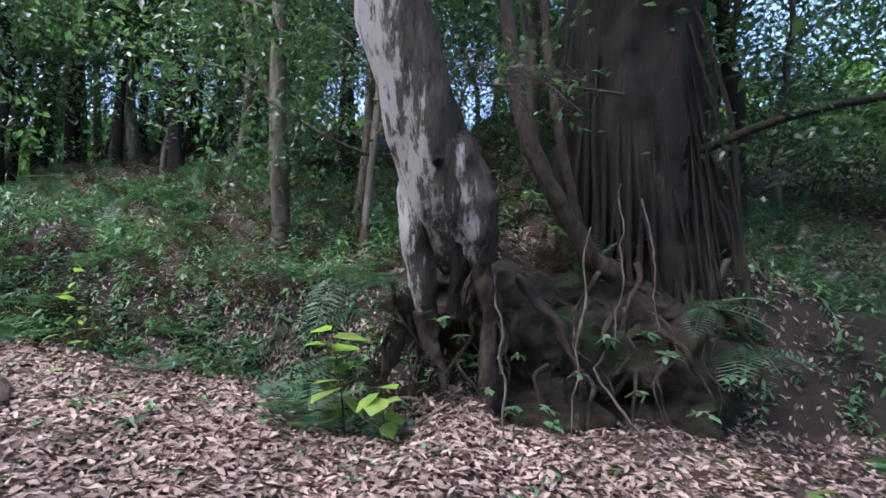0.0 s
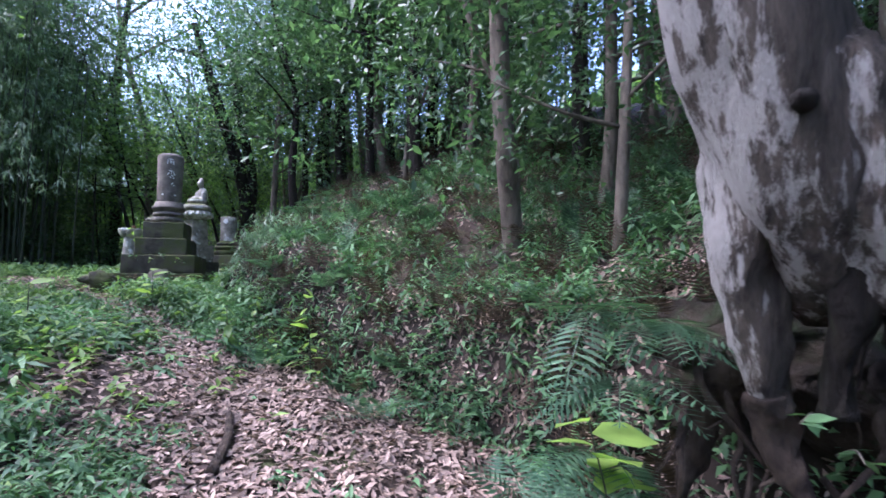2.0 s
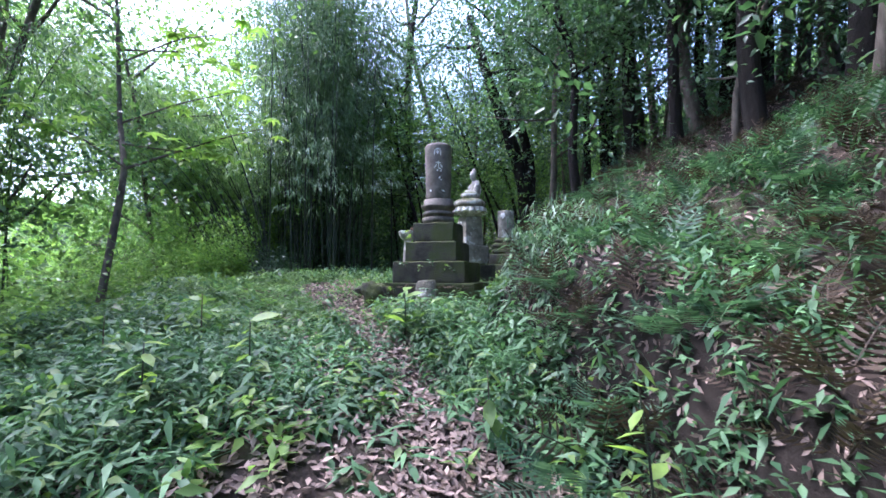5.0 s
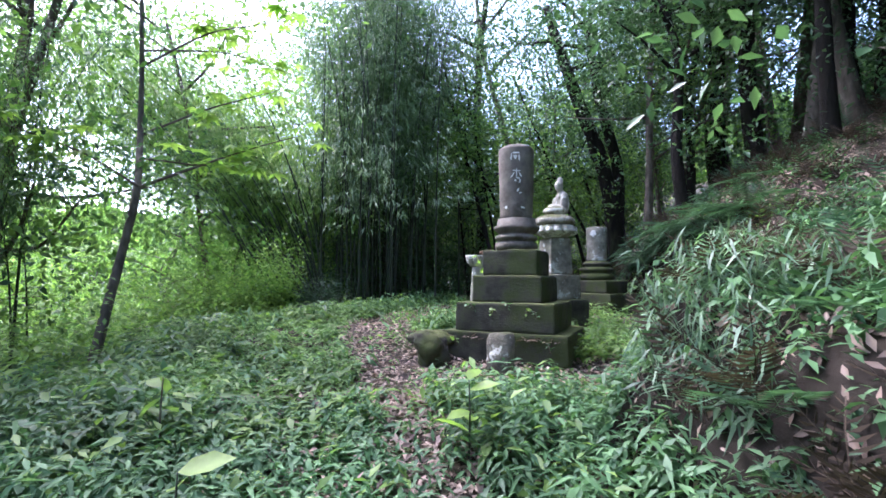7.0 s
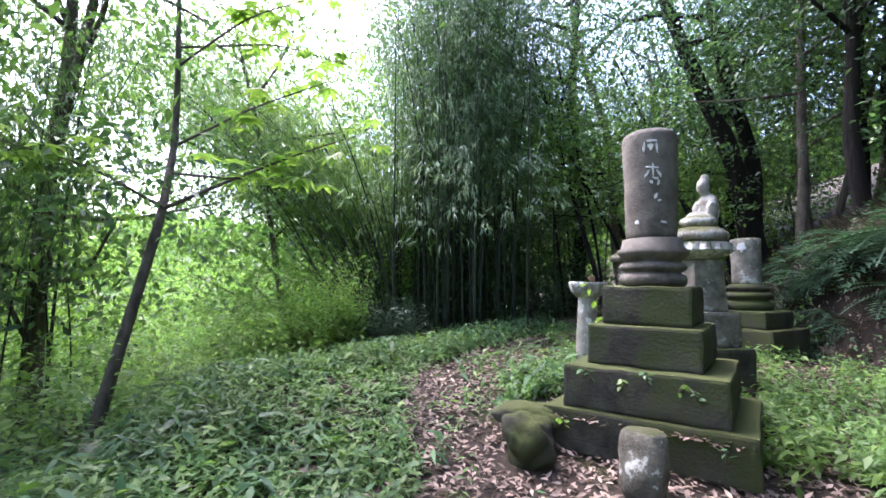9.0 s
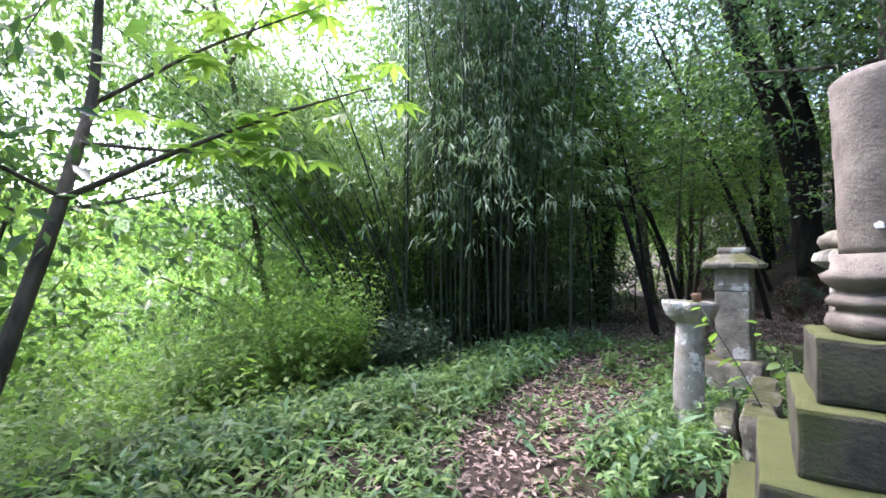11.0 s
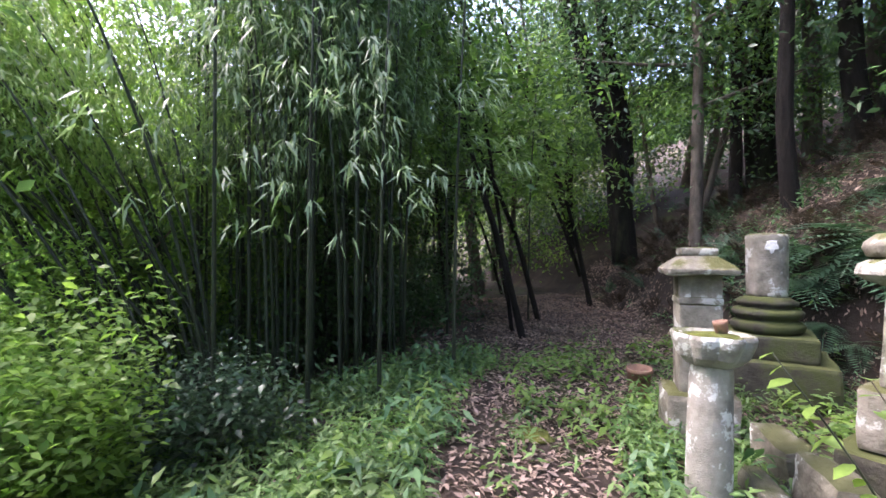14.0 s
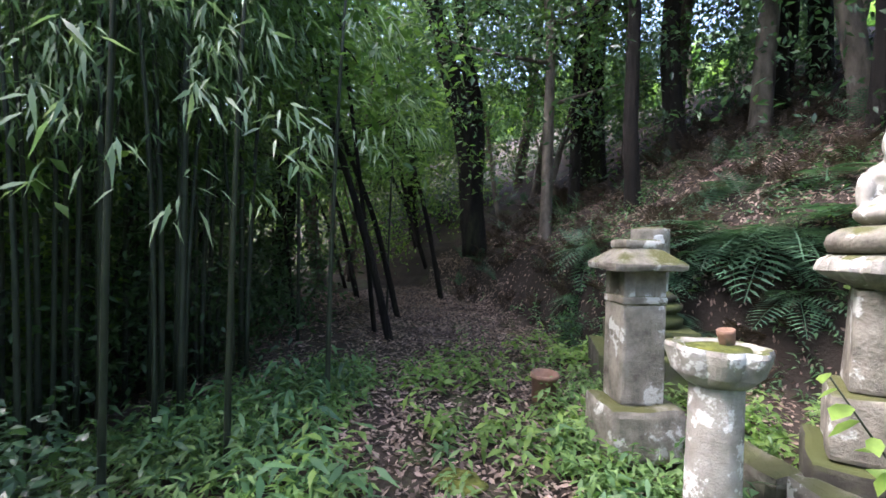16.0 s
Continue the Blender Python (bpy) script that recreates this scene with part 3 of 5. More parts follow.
# kerbs round the plot, single stones
kerb_d = Vector((0.8, -0.6))
for i in range(3):
    p = Vector((-9.92, 6.08)) + kerb_d * 0.44 * i
    tagged(part("kerb_stone", block(0.43, 0.18, 0.46, 0.05, 0.035, 6), STONE_KERB, None, "", pose(p.x, p.y, 1.75, random.uniform(-2, 2), random.uniform(-2, 2), -36.9 + random.uniform(-3, 3))), "low mossy kerb stone with white lichen", "kerb", "kerb of the plot")
for i in range(2):
    p = Vector((-9.84, 5.76)) + kerb_d * 0.40 * i
    tagged(part("kerb_stone", block(0.39, 0.12, 0.34, 0.04, 0.028, 5), STONE_KERB, None, "", pose(p.x, p.y, 1.73, random.uniform(-3, 3), random.uniform(-3, 3), -36.9 + random.uniform(-4, 4))), "low leaf-strewn grey kerb stone", "kerb", "kerb of the plot")

# loose stones
def rock(name, x, y, z, bm, material, label, turn=0.0):
    ob = part(name, bm, material, None, "", pose(x, y, z, 0, 0, turn), True)
    return tagged(ob, label, "stone")


marker = boulder(0.15, 0.12, 0.27, 0.22)
for v in marker.verts:
    v.co.z = min(v.co.z, 0.19 + 0.12 * (v.co.z - 0.19) + 0.12 * v.co.x)
rock("marker_stone", -7.50, 5.02, 1.80, marker, STONE_KERB, "small blunt mossy upright stone before the steps", 20)
rock("boulder", -7.92, 4.47, 1.80, boulder(0.165, 0.15, 0.18, 0.4), STONE_DARK, "rounded mossy boulder beside the steps", 40)
rock("flat_stone", -8.28, 4.58, 1.86, boulder(0.26, 0.20, 0.09, 0.3), STONE_DARK, "flat mossy stone beside the steps", 70)
rock("flat_stone", -11.18, 5.30, hz(-11.18, 5.3), boulder(0.17, 0.13, 0.035, 0.25), MOSS, "flat moss-covered stone in the path", 10)
pot = part("clay_pot", turned([(0.09, 0), (0.095, 0.01), (0.108, 0.235), (0.118, 0.245), (0.118, 0.275), (0.10, 0.275), (0.09, 0.08), (0.02, 0.07)], 24, 0.003), CLAY, None, "", pose(-11.48, 6.76, hz(-11.48, 6.76) - 0.01, 3, 4, 0), True)
tagged(pot, "brown clay flower pot standing on leaf litter", "pot")
stub = part("bamboo_stub", turned([(0.05, 0), (0.05, 0.12), (0.054, 0.13), (0.05, 0.14), (0.05, 0.26), (0.042, 0.26), (0.04, 0.20), (0.01, 0.2)], 18, 0.001), CULM_DRY, None, "", pose(-7.92, 1.72, hz(-7.92, 1.72) - 0.06, 4, 3, 0), True)
tagged(stub, "cut dry bamboo stump beside the path", "stump")
ring = part("bamboo_ring", turned([(0.055, -0.05), (0.06, -0.05), (0.06, 0.05), (0.055, 0.05), (0.045, 0.05), (0.045, -0.05)], 20, 0.001), CULM_DRY, None, "", pose(-7.68, 1.42, hz(-7.68, 1.42) + 0.07, 80, 0, 70), True)
tagged(ring, "cut ring of dry bamboo lying on the ground", "bamboo")

# ---- the leaning old tree on the bank ----
def gnarl(verts, amount, scale, off, stretch=0.35):
    """Ridged bark relief, drawn out along the trunk."""
    out = []
    for v in verts:
        p = Vector((v[0] * scale, v[1] * scale, v[2] * scale * stretch)) + off
        n = noise.noise_vector(p) * amount + noise.noise_vector(p * 2.7) * amount * 0.45
        out.append((v[0] + n.x, v[1] + n.y, v[2] + n.z * 0.4))
    return out


old_tree = empty("leaning_tree", pose(0, 0, 0), "leaning pale-barked tree with gnarled exposed roots on the bank", "tree")
v, f = tube(bend([(0.06, 4.34, 1.66), (0.03, 4.28, 1.82), (-0.04, 4.19, 2.05), (-0.10, 4.08, 2.4), (-0.20, 3.99, 2.8), (-0.34, 3.90, 3.3), (-0.62, 3.78, 4.4), (-0.9, 3.6, 6.0), (-1.1, 3.5, 8.5)], 60),
            np.interp(np.linspace(0, 1, 60), [0, 0.03, 0.07, 0.16, 0.32, 1], [0.12, 0.20, 0.27, 0.28, 0.25, 0.14]), 36, 0.015)
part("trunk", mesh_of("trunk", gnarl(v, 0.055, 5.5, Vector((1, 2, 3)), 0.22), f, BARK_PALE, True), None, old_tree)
for name, pts, radii, label in (
        ("strand", [(-0.19, 4.08, 2.7), (-0.22, 4.12, 2.2), (-0.24, 4.17, 1.85), (-0.23, 4.20, 1.6), (-0.20, 4.22, 1.42), (-0.17, 4.24, 1.26)], [0.12, 0.16, 0.145, 0.12, 0.09, 0.035], "pale rooted strand of the trunk"),
        ("buttress", [(0.0, 4.06, 2.7), (0.07, 4.08, 2.3), (0.13, 4.12, 2.05), (0.18, 4.15, 1.9), (0.20, 4.18, 1.78), (0.21, 4.22, 1.69)], [0.10, 0.19, 0.21, 0.215, 0.18, 0.09], "swollen knobbly buttress"),
        # filler strand in dark bark, standing in for the shade of the hollow
        ("strand", [(0.10, 4.14, 1.85), (0.04, 4.20, 1.6), (0.02, 4.28, 1.3)], [0.10, 0.08, 0.05], "dark inner strand")):
    v, f = tube(bend(pts, 26), np.interp(np.linspace(0, 1, 26), np.linspace(0, 1, len(radii)), radii), 26, 0.03)
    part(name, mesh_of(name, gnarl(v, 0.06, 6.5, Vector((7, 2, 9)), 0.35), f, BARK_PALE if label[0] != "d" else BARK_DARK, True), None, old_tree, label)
for pts, r0, r1 in (
        ([(0.22, 4.16, 1.75), (0.27, 4.26, 1.35), (0.27, 4.36, 0.95), (0.25, 4.30, 0.50)], 0.07, 0.045),
        ([(-0.18, 4.22, 1.35), (-0.14, 4.30, 1.05), (-0.06, 4.34, 0.75)], 0.08, 0.03),
        ([(-0.30, 4.35, 1.45), (-0.45, 4.45, 1.15), (-0.55, 4.45, 0.75)], 0.07, 0.02),
        ([(0.5, 4.45, 1.6), (0.72, 4.45, 1.35), (0.9, 4.42, 1.05), (1.0, 4.40, 0.7)], 0.045, 0.025)):
    v, f = tube(bend(pts, 24), np.linspace(r0, r1, 24), 16, 0.08)
    part("root", mesh_of("root", gnarl(v, 0.07, 6.0, Vector((2, 5, 3)), 0.6), f, ROOT, True), None, old_tree)
q = np.random.default_rng(91)
for i in range(34):
    x, z = q.uniform(-0.55, 2.1), q.uniform(0.9, 1.75)
    pts = [(x, 4.42 + 0.06 * x, z)]
    for k in range(5):
        x0, y0, z0 = pts[-1]
        pts.append((x0 + q.normal(0, 0.07), 4.30 + 0.07 * x0 + q.normal(0, 0.04) + 0.2 * max(0, z0 - 1.2), z0 - q.uniform(0.05, 0.16)))
    r0 = q.uniform(0.008, 0.028)
    v, f = tube(bend(pts, 14), np.linspace(r0, r0 * 0.3, 14), 6, 0.15, q)
    part("root", mesh_of("root", v, f, ROOT, True), None, old_tree)
v, f = tube(bend([(-0.05, 3.82, 2.37), (-0.055, 3.755, 2.37)], 3), [0.045, 0.03, 0.012], 10)
part("knot", mesh_of("knot", v, f, BARK_DARK, True), None, old_tree, "dark knot")

# the broad dark trunk behind it
dark_tree = empty("broad_dark_tree", pose(1.75, 5.9, 0), "huge dark trunk with hanging aerial roots above the bank", "tree")
for pts, r0, r1 in (
        ([(0.0, 0.2, 0.9), (0.0, 0.15, 2.2), (0.05, 0.1, 4.0), (0.3, 0.1, 9.0)], 0.78, 0.45),
        ([(-0.5, 0.0, 1.0), (-0.35, 0.1, 2.4), (-0.15, 0.2, 5.0)], 0.34, 0.2),
        ([(0.62, -0.1, 1.0), (0.6, 0.0, 2.2), (0.5, 0.2, 5.0)], 0.34, 0.2)):
    v, f = tube(bend(pts, 40), np.interp(np.linspace(0, 1, 40), [0, 0.15, 1], [r0 * 1.25, r0, r1]), 30, 0.05)
    part("trunk", mesh_of("trunk", gnarl(v, 0.16, 3.0, Vector((4, 4, 4)), 0.2), f, BARK_DARK, True), None, dark_tree)
for i in range(42):
    x = -0.95 + 1.9 * i / 41 + random.uniform(-0.05, 0.05)
    y = -0.75 + 0.35 * abs(x) + random.uniform(-0.1, 0.05)
    top = random.uniform(2.6, 4.5)
    pts = [(x * 0.7, y + 0.2, top), (x * 0.85 + random.uniform(-.1, .1), y + 0.05, top * 0.6 + 0.6), (x + random.uniform(-.1, .1), y, 1.6), (x + random.uniform(-.15, .15), y - 0.15, 1.1)]
    v, f = tube(bend(pts, 14), np.linspace(random.uniform(0.008, 0.02), random.uniform(0.012, 0.05), 14), 7, 0.12)
    part("aerial_root", mesh_of("aerial_root", v, f, BARK_DARK, True), None, dark_tree)

# crowns above the view, added to block overhead light on bank and trunks
for ob, c, n in ((dark_tree, (0.2, 0.0, 6.5), 150), (old_tree, (-0.9, 3.6, 6.8), 90)):
    q = np.random.default_rng(n)
    mid = np.array(c) + q.normal(0, 1, (n, 3)) * (1.7, 1.7, 1.1)
    pos = (mid[:, None] + q.normal(0, 1, (n, 30, 3)) * (0.35, 0.35, 0.16)).reshape(-1, 3)
    pos = pos[pos[:, 2] > 3.9]
    part("crown", leaves("crown", LEAF, pos, q.uniform(0, 6.28, len(pos)), q.normal(-0.3, 0.5, len(pos)), q.normal(0, 0.7, len(pos)), q.uniform(0.1, 0.2, len(pos)), CROWN), None, ob)

# slim trunks between them and vines hanging down the bank
prop_tree = empty("slim_tree", pose(0, 0, 0), "slim grey-brown tree with curved stems rooted in the bank", "tree")
for pts, r0, r1 in (
        ([(1.15, 4.85, 1.70), (0.98, 4.75, 2.05), (0.78, 4.65, 2.35), (0.60, 4.60, 2.75), (0.50, 4.6, 3.3), (0.35, 4.6, 5.0)], 0.085, 0.05),
        ([(1.05, 4.8, 1.85), (0.98, 4.7, 2.25), (0.90, 4.65, 2.6), (0.80, 4.7, 3.4), (0.75, 4.7, 4.6)], 0.045, 0.03),
        ([(1.15, 4.85, 1.75), (1.35, 4.9, 1.65)], 0.09, 0.1)):
    v, f = tube(bend(pts, 22), np.linspace(r0, r1, 22), 12, 0.04)
    part("stem", mesh_of("stem", gnarl(v, 0.012, 12, Vector((1, 1, 1))), f, ROOT, True), None, prop_tree)
for pts, r0 in (
        ([(1.05, 4.5, 2.0), (0.98, 4.35, 1.5), (0.88, 4.22, 1.0), (0.86, 4.15, 0.45)], 0.010),
        ([(0.32, 4.2, 1.6), (0.40, 4.14, 1.2), (0.36, 4.1, 0.9), (0.35, 4.08, 0.5)], 0.009),
        ([(1.35, 4.7, 2.4), (1.30, 4.5, 1.6), (1.2, 4.3, 1.1)], 0.008),
        ([(1.6, 4.9, 2.3), (1.62, 4.7, 1.6), (1.58, 4.6, 1.15)], 0.009),
        ([(-0.2, 4.12, 0.72), (-0.42, 4.06, 0.76), (-0.46, 4.04, 0.70)], 0.012),
        ([(1.0, 4.25, 0.95), (1.15, 4.2, 0.7), (1.3, 4.15, 0.5)], 0.012)):
    v, f = tube(bend(pts, 16), np.linspace(r0, r0 * 0.7, 16), 6, 0.1)
    tagged(part("vine", mesh_of("vine", gnarl(v, 0.05, 4, Vector((pts[0][0], 1, 1)), 1.0), f, VINE, True)), "thin pale root hanging down the earth bank", "vine", "roots on the bank")


def shaded_bank():
    """A bulging, undercut earth face below the two trunks."""
    bm = bmesh.new()
    nu, nv = 130, 64
    grid = []
    for i in range(nu):
        row = []
        for j in range(nv):
            a, b = i / (nu - 1), j / (nv - 1)
            x = -0.75 + 3.1 * a
            z0 = hz(x, 4.25) - 0.1
            z = z0 + (1.75 - 0.3 * a - z0) * b
            y = 4.27 + 0.2 * a + 0.55 * b * b + 0.28 * math.sin(math.pi * min(1, b * 1.6)) * (0.6 + 0.4 * math.sin(5 * a + 1)) + 1.0 * max(0, 0.16 - a) * 3 + 1.2 * max(0, a - 0.86) * 3
            hollow = math.exp(-((x - 0.02) / 0.3) ** 2 - ((z - 0.9) / 0.22) ** 2) * 0.42 + math.exp(-((x - 1.35) / 0.3) ** 2 - ((z - 0.62) / 0.16) ** 2) * 0.3 + math.exp(-((x - 0.75) / 0.35) ** 2 - ((z - 1.95) / 0.35) ** 2) * 0.3
            p = Vector((x, y + hollow, z))
            n = noise.noise_vector(p * 2.3) * 0.14 + noise.noise_vector(p * 6.1) * 0.09 + noise.noise_vector(p * 15) * 0.035 + noise.noise_vector(p * 32) * 0.018
            row.append(bm.verts.new(p + n))
        for b, dy in ((1.0, 0.5), (1.0, 1.4)):
            x = -0.75 + 3.1 * i / (nu - 1)
            row.append(bm.verts.new((x, 5.1 + dy, max(hz(x, 5.1 + dy) - 0.12, 1.2))))
        grid.append(row)
    for i in range(nu - 1):
        for j in range(len(grid[0]) - 1):
            bm.faces.new((grid[i][j], grid[i + 1][j], grid[i + 1][j + 1], grid[i][j + 1]))
    return bm


bank = part("earth_bank", shaded_bank(), BANK, None, "", None, True)
tagged(bank, "undercut dark earth bank with hollows beneath the trees", "bank", kind="structure")


# ---- woodland trees ----
def crown_mesh(name, n_clumps, per, spread, drop, size, material, pattern, r, limbs):
    """Leaves gathered in clumps about the ends of the limbs."""
    ends = np.array([l[-1] for l in limbs] + [l[len(l) * 2 // 3] for l in limbs])
    c = ends[r.integers(0, len(ends), n_clumps)] + r.normal(0, 1, (n_clumps, 3)) * spread
    pos = (c[:, None] + r.normal(0, 1, (n_clumps, per, 3)) * np.array([0.34, 0.34, 0.16])).reshape(-1, 3)
    n = len(pos)
    return leaves(name, pattern, pos, r.uniform(0, 6.28, n), r.normal(-0.35, 0.5, n), r.normal(0, 0.7, n), size * r.uniform(0.6, 1.25, n), material)


def tree_kind(seed, tall, rad, lean, low, clumps, per, spread, material, bark, size=0.16, pattern=LEAF):
    """Meshes of trunk with limbs, and crown, about a foot at the origin."""
    r = np.random.default_rng(seed)
    a = r.uniform(0, 6.28)
    top = np.array([math.cos(a) * lean, math.sin(a) * lean, tall])
    line = bend([(0, 0, -0.5), top * 0.18 + r.normal(0, 0.08, 3), top * 0.45 + r.normal(0, 0.22, 3), top * 0.72 + r.normal(0, 0.3, 3), top], 24)
    pieces = [tube(line, np.interp(np.linspace(0, 1, 24), [0, 0.08, 1], [rad * 1.45, rad, rad * 0.35]), 8, 0.03, r)]
    limbs = []
    for i in range(9):
        k = int(24 * (low + (0.97 - low) * i / 9))
        b = r.uniform(0, 6.28)
        reach = tall * r.uniform(0.16, 0.3)
        s = line[min(k, 23)]
        e = s + np.array([math.cos(b) * reach, math.sin(b) * reach, reach * r.uniform(0.2, 0.9)])
        m = (s + e) / 2 + r.normal(0, 0.2, 3)
        limb = bend([s, m, e], 9)
        limbs.append(limb)
        pieces.append(tube(limb, np.linspace(rad * 0.4, 0.012, 9), 5, 0.05, r))
    v, f = joined(pieces)
    trunk = mesh_of("trunk", v, f, bark, True)
    return trunk, crown_mesh("crown", clumps, per, spread, 0, size, material, pattern, r, limbs)


KINDS = [tree_kind(s, t, rd, ln, lo, c, p, sp, m, b, sz) for s, t, rd, ln, lo, c, p, sp, m, b, sz in (
    (11, 9.0, 0.12, 1.2, 0.30, 170, 40, 0.85, CROWN, BARK_MID, 0.13),
    (12, 11.0, 0.16, 1.8, 0.32, 180, 40, 1.0, CROWN, BARK_MID, 0.14),
    (13, 7.0, 0.07, 1.4, 0.25, 130, 40, 0.7, CROWN, BARK_MID, 0.12),
    (14, 12.0, 0.19, 0.8, 0.36, 180, 40, 1.1, CROWN, BARK_DARK, 0.14),
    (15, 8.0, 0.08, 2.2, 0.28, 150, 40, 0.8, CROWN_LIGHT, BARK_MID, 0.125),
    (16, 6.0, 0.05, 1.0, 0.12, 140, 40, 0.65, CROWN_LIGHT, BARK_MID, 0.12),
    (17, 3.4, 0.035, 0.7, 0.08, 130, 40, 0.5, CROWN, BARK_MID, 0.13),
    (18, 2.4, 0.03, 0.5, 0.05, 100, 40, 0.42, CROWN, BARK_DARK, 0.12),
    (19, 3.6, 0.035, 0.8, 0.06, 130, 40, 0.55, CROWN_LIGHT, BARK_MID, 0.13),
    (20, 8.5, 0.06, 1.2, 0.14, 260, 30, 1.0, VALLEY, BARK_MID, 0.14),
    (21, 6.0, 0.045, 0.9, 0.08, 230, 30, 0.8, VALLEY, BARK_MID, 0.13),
    (22, 8.0, 0.13, 1.2, 0.42, 380, 30, 1.5, CROWN, BARK_DARK, 0.15))]
LABELS = ["slender grey-brown evergreen tree on the slope", "tall leaning evergreen tree on the wooded slope", "thin young evergreen tree with a small crown", "tall dark straight evergreen trunk in the wood", "leaning thin tree with sunlit green leaves", "low bushy tree with bright green leaves", "dense dark evergreen shrub in the wood", "low dark evergreen bush on the slope", "tall sunlit green shrub", "sunlit yellow-green tree on the valley side", "bushy yellow-green young tree on the valley side", "dark evergreen tree with a broad dense crown"]


def plant_tree(k, x, y, turn, scale=1.0, sink=0.15):
    t, c = KINDS[k]
    ob = empty(("bush" if 5 < k < 9 else "tree"), Matrix.Translation((x, y, hz(x, y) - sink)) @ Matrix.Rotation(turn, 4, "Z") @ Matrix.Scale(scale, 4), LABELS[k], "bush" if 5 < k < 9 else "tree", "bushes of the wood" if 5 < k < 9 else "trees of the wood")
    part("trunk", t, None, ob)
    part("crown", c, None, ob)
    return ob


r = np.random.default_rng(5)
placed = [(MX, MY), (PX, PY), (NX, NY), (-11.06, 8.05), (1.75, 5.9), (0, 4.2), (-13.3, 4.4), (-13, 3.2), (-9, 1.4)]


def room(x, y, gap):
    return all((x - a) ** 2 + (y - b) ** 2 > gap * gap for a, b in placed)


def vista(x, y):
    """True in the open strip that lets the bright valley show."""
    if -15.5 < x < -10 and y < 10.5 and y > 3:
        return True
    return x < -10 and abs(y - (1.5 + 0.42 * (x + 9))) < 0.9 + 0.17 * (-x - 9)


def wood(count, xr, yr, kinds, gap, test=lambda d, u: True, scale=(0.85, 1.2)):
    made = tries = 0
    while made < count and tries < 4000:
        tries += 1
        x, y = r.uniform(*xr), r.uniform(*yr)
        d, u = from_line(x, y)
        if not room(x, y, gap) or off_walk(x, y)[0] < 2.2 or not test(d, u) or vista(x, y):
            continue
        placed.append((x, y))
        plant_tree(int(r.choice(kinds)), x, y, r.uniform(0, 6.28), r.uniform(*scale))
        made += 1


wood(20, (-8, 5), (7.2, 15), [0, 1, 2, 3, 0, 3], 1.25, lambda d, u: u > 2.0)
wood(12, (-17, -3), (10.5, 18), [1, 3, 3, 1, 0], 1.5, lambda d, u: u > 3.0, (1.0, 1.25))
wood(14, (-22, 10), (13, 28), [0, 1, 3, 2], 1.8, lambda d, u: u > 1.5)
wood(12, (-25, -13), (7, 20), [4, 1, 0, 4], 1.6, lambda d, u: abs(d) > 1.2 and u < 6)
wood(6, (5.5, 15), (0, 10), [4, 1, 4, 2], 1.8)
wood(8, (-27, -17), (-2, 8), [4, 5, 4], 1.5)
wood(9, (-24, -8), (-12, -1.6), [4, 5, 4, 2], 1.8, lambda d, u: d < -3.6)
# unseen trees behind the start, added only to shade the bank
wood(9, (-4, 7), (-8, -1.4), [0, 1, 3], 1.7, lambda d, u: d < -2.6)
wood(13, (-13, 9), (9.5, 19), [6, 7, 7], 0.9, lambda d, u: u > 3.6)
wood(8, (6, 12), (5, 12), [8, 6], 1.0)
wood(12, (-28, -19), (3, 16), [8, 8, 6], 1.0, lambda d, u: abs(d) > 1.0)
wood(8, (-26, -15), (-4, 4), [8, 8, 6], 1.1)
wood(8, (-13, -7), (-8, -1.2), [8], 1.2, lambda d, u: d < -3.8, (0.5, 0.8))
wood(12, (-24, 8), (15, 27), [6, 6, 1], 1.3, lambda d, u: u > 3.6, (1.0, 1.4))
for k, x, y, s in ((4, -8.4, -1.5, 1.0), (4, -10.6, -1.2, 1.0), (4, -15.4, 0.9, 1.0), (4, -21.0, -4.5, 1.2), (4, -6.4, -1.6, 0.95)):
    plant_tree(k, x, y, 2.0 * x + y, s)
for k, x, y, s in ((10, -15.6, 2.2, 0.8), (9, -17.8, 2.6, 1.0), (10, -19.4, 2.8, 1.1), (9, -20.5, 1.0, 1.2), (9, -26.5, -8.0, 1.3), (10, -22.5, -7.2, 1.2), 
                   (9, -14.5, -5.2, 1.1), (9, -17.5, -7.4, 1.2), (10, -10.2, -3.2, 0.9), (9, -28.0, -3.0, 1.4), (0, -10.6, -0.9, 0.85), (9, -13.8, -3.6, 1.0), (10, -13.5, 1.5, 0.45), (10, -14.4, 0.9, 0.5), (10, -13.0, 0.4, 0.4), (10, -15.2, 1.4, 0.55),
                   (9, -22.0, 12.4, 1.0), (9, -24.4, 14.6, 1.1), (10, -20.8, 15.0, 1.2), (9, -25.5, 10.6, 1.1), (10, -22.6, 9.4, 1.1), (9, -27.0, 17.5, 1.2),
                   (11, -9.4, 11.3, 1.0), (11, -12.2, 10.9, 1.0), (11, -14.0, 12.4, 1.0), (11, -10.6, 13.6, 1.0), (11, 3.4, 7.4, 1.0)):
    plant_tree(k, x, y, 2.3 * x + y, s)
# the three kind 7 bushes are added inside the grove to darken it
for k, x, y, s in ((3, -17.5, 7.6, 1.0), (1, -19.2, 9.8, 1.1), (3, -18.6, 5.2, 1.1), (0, -20.6, 7.4, 1.2), (3, -12.0, 12.6, 1.0), (1, -9.4, 12.0, 1.0), (3, -7.4, 11.0, 1.0), (1, -13.6, 14.4, 1.1), (3, -10.8, 14.4, 1.1), (7, -15.0, 3.5, 0.8), (7, -15.0, 4.7, 0.8), (7, -15.4, 5.5, 0.8)):
    plant_tree(k, x, y, 1.7 * x + y, s)
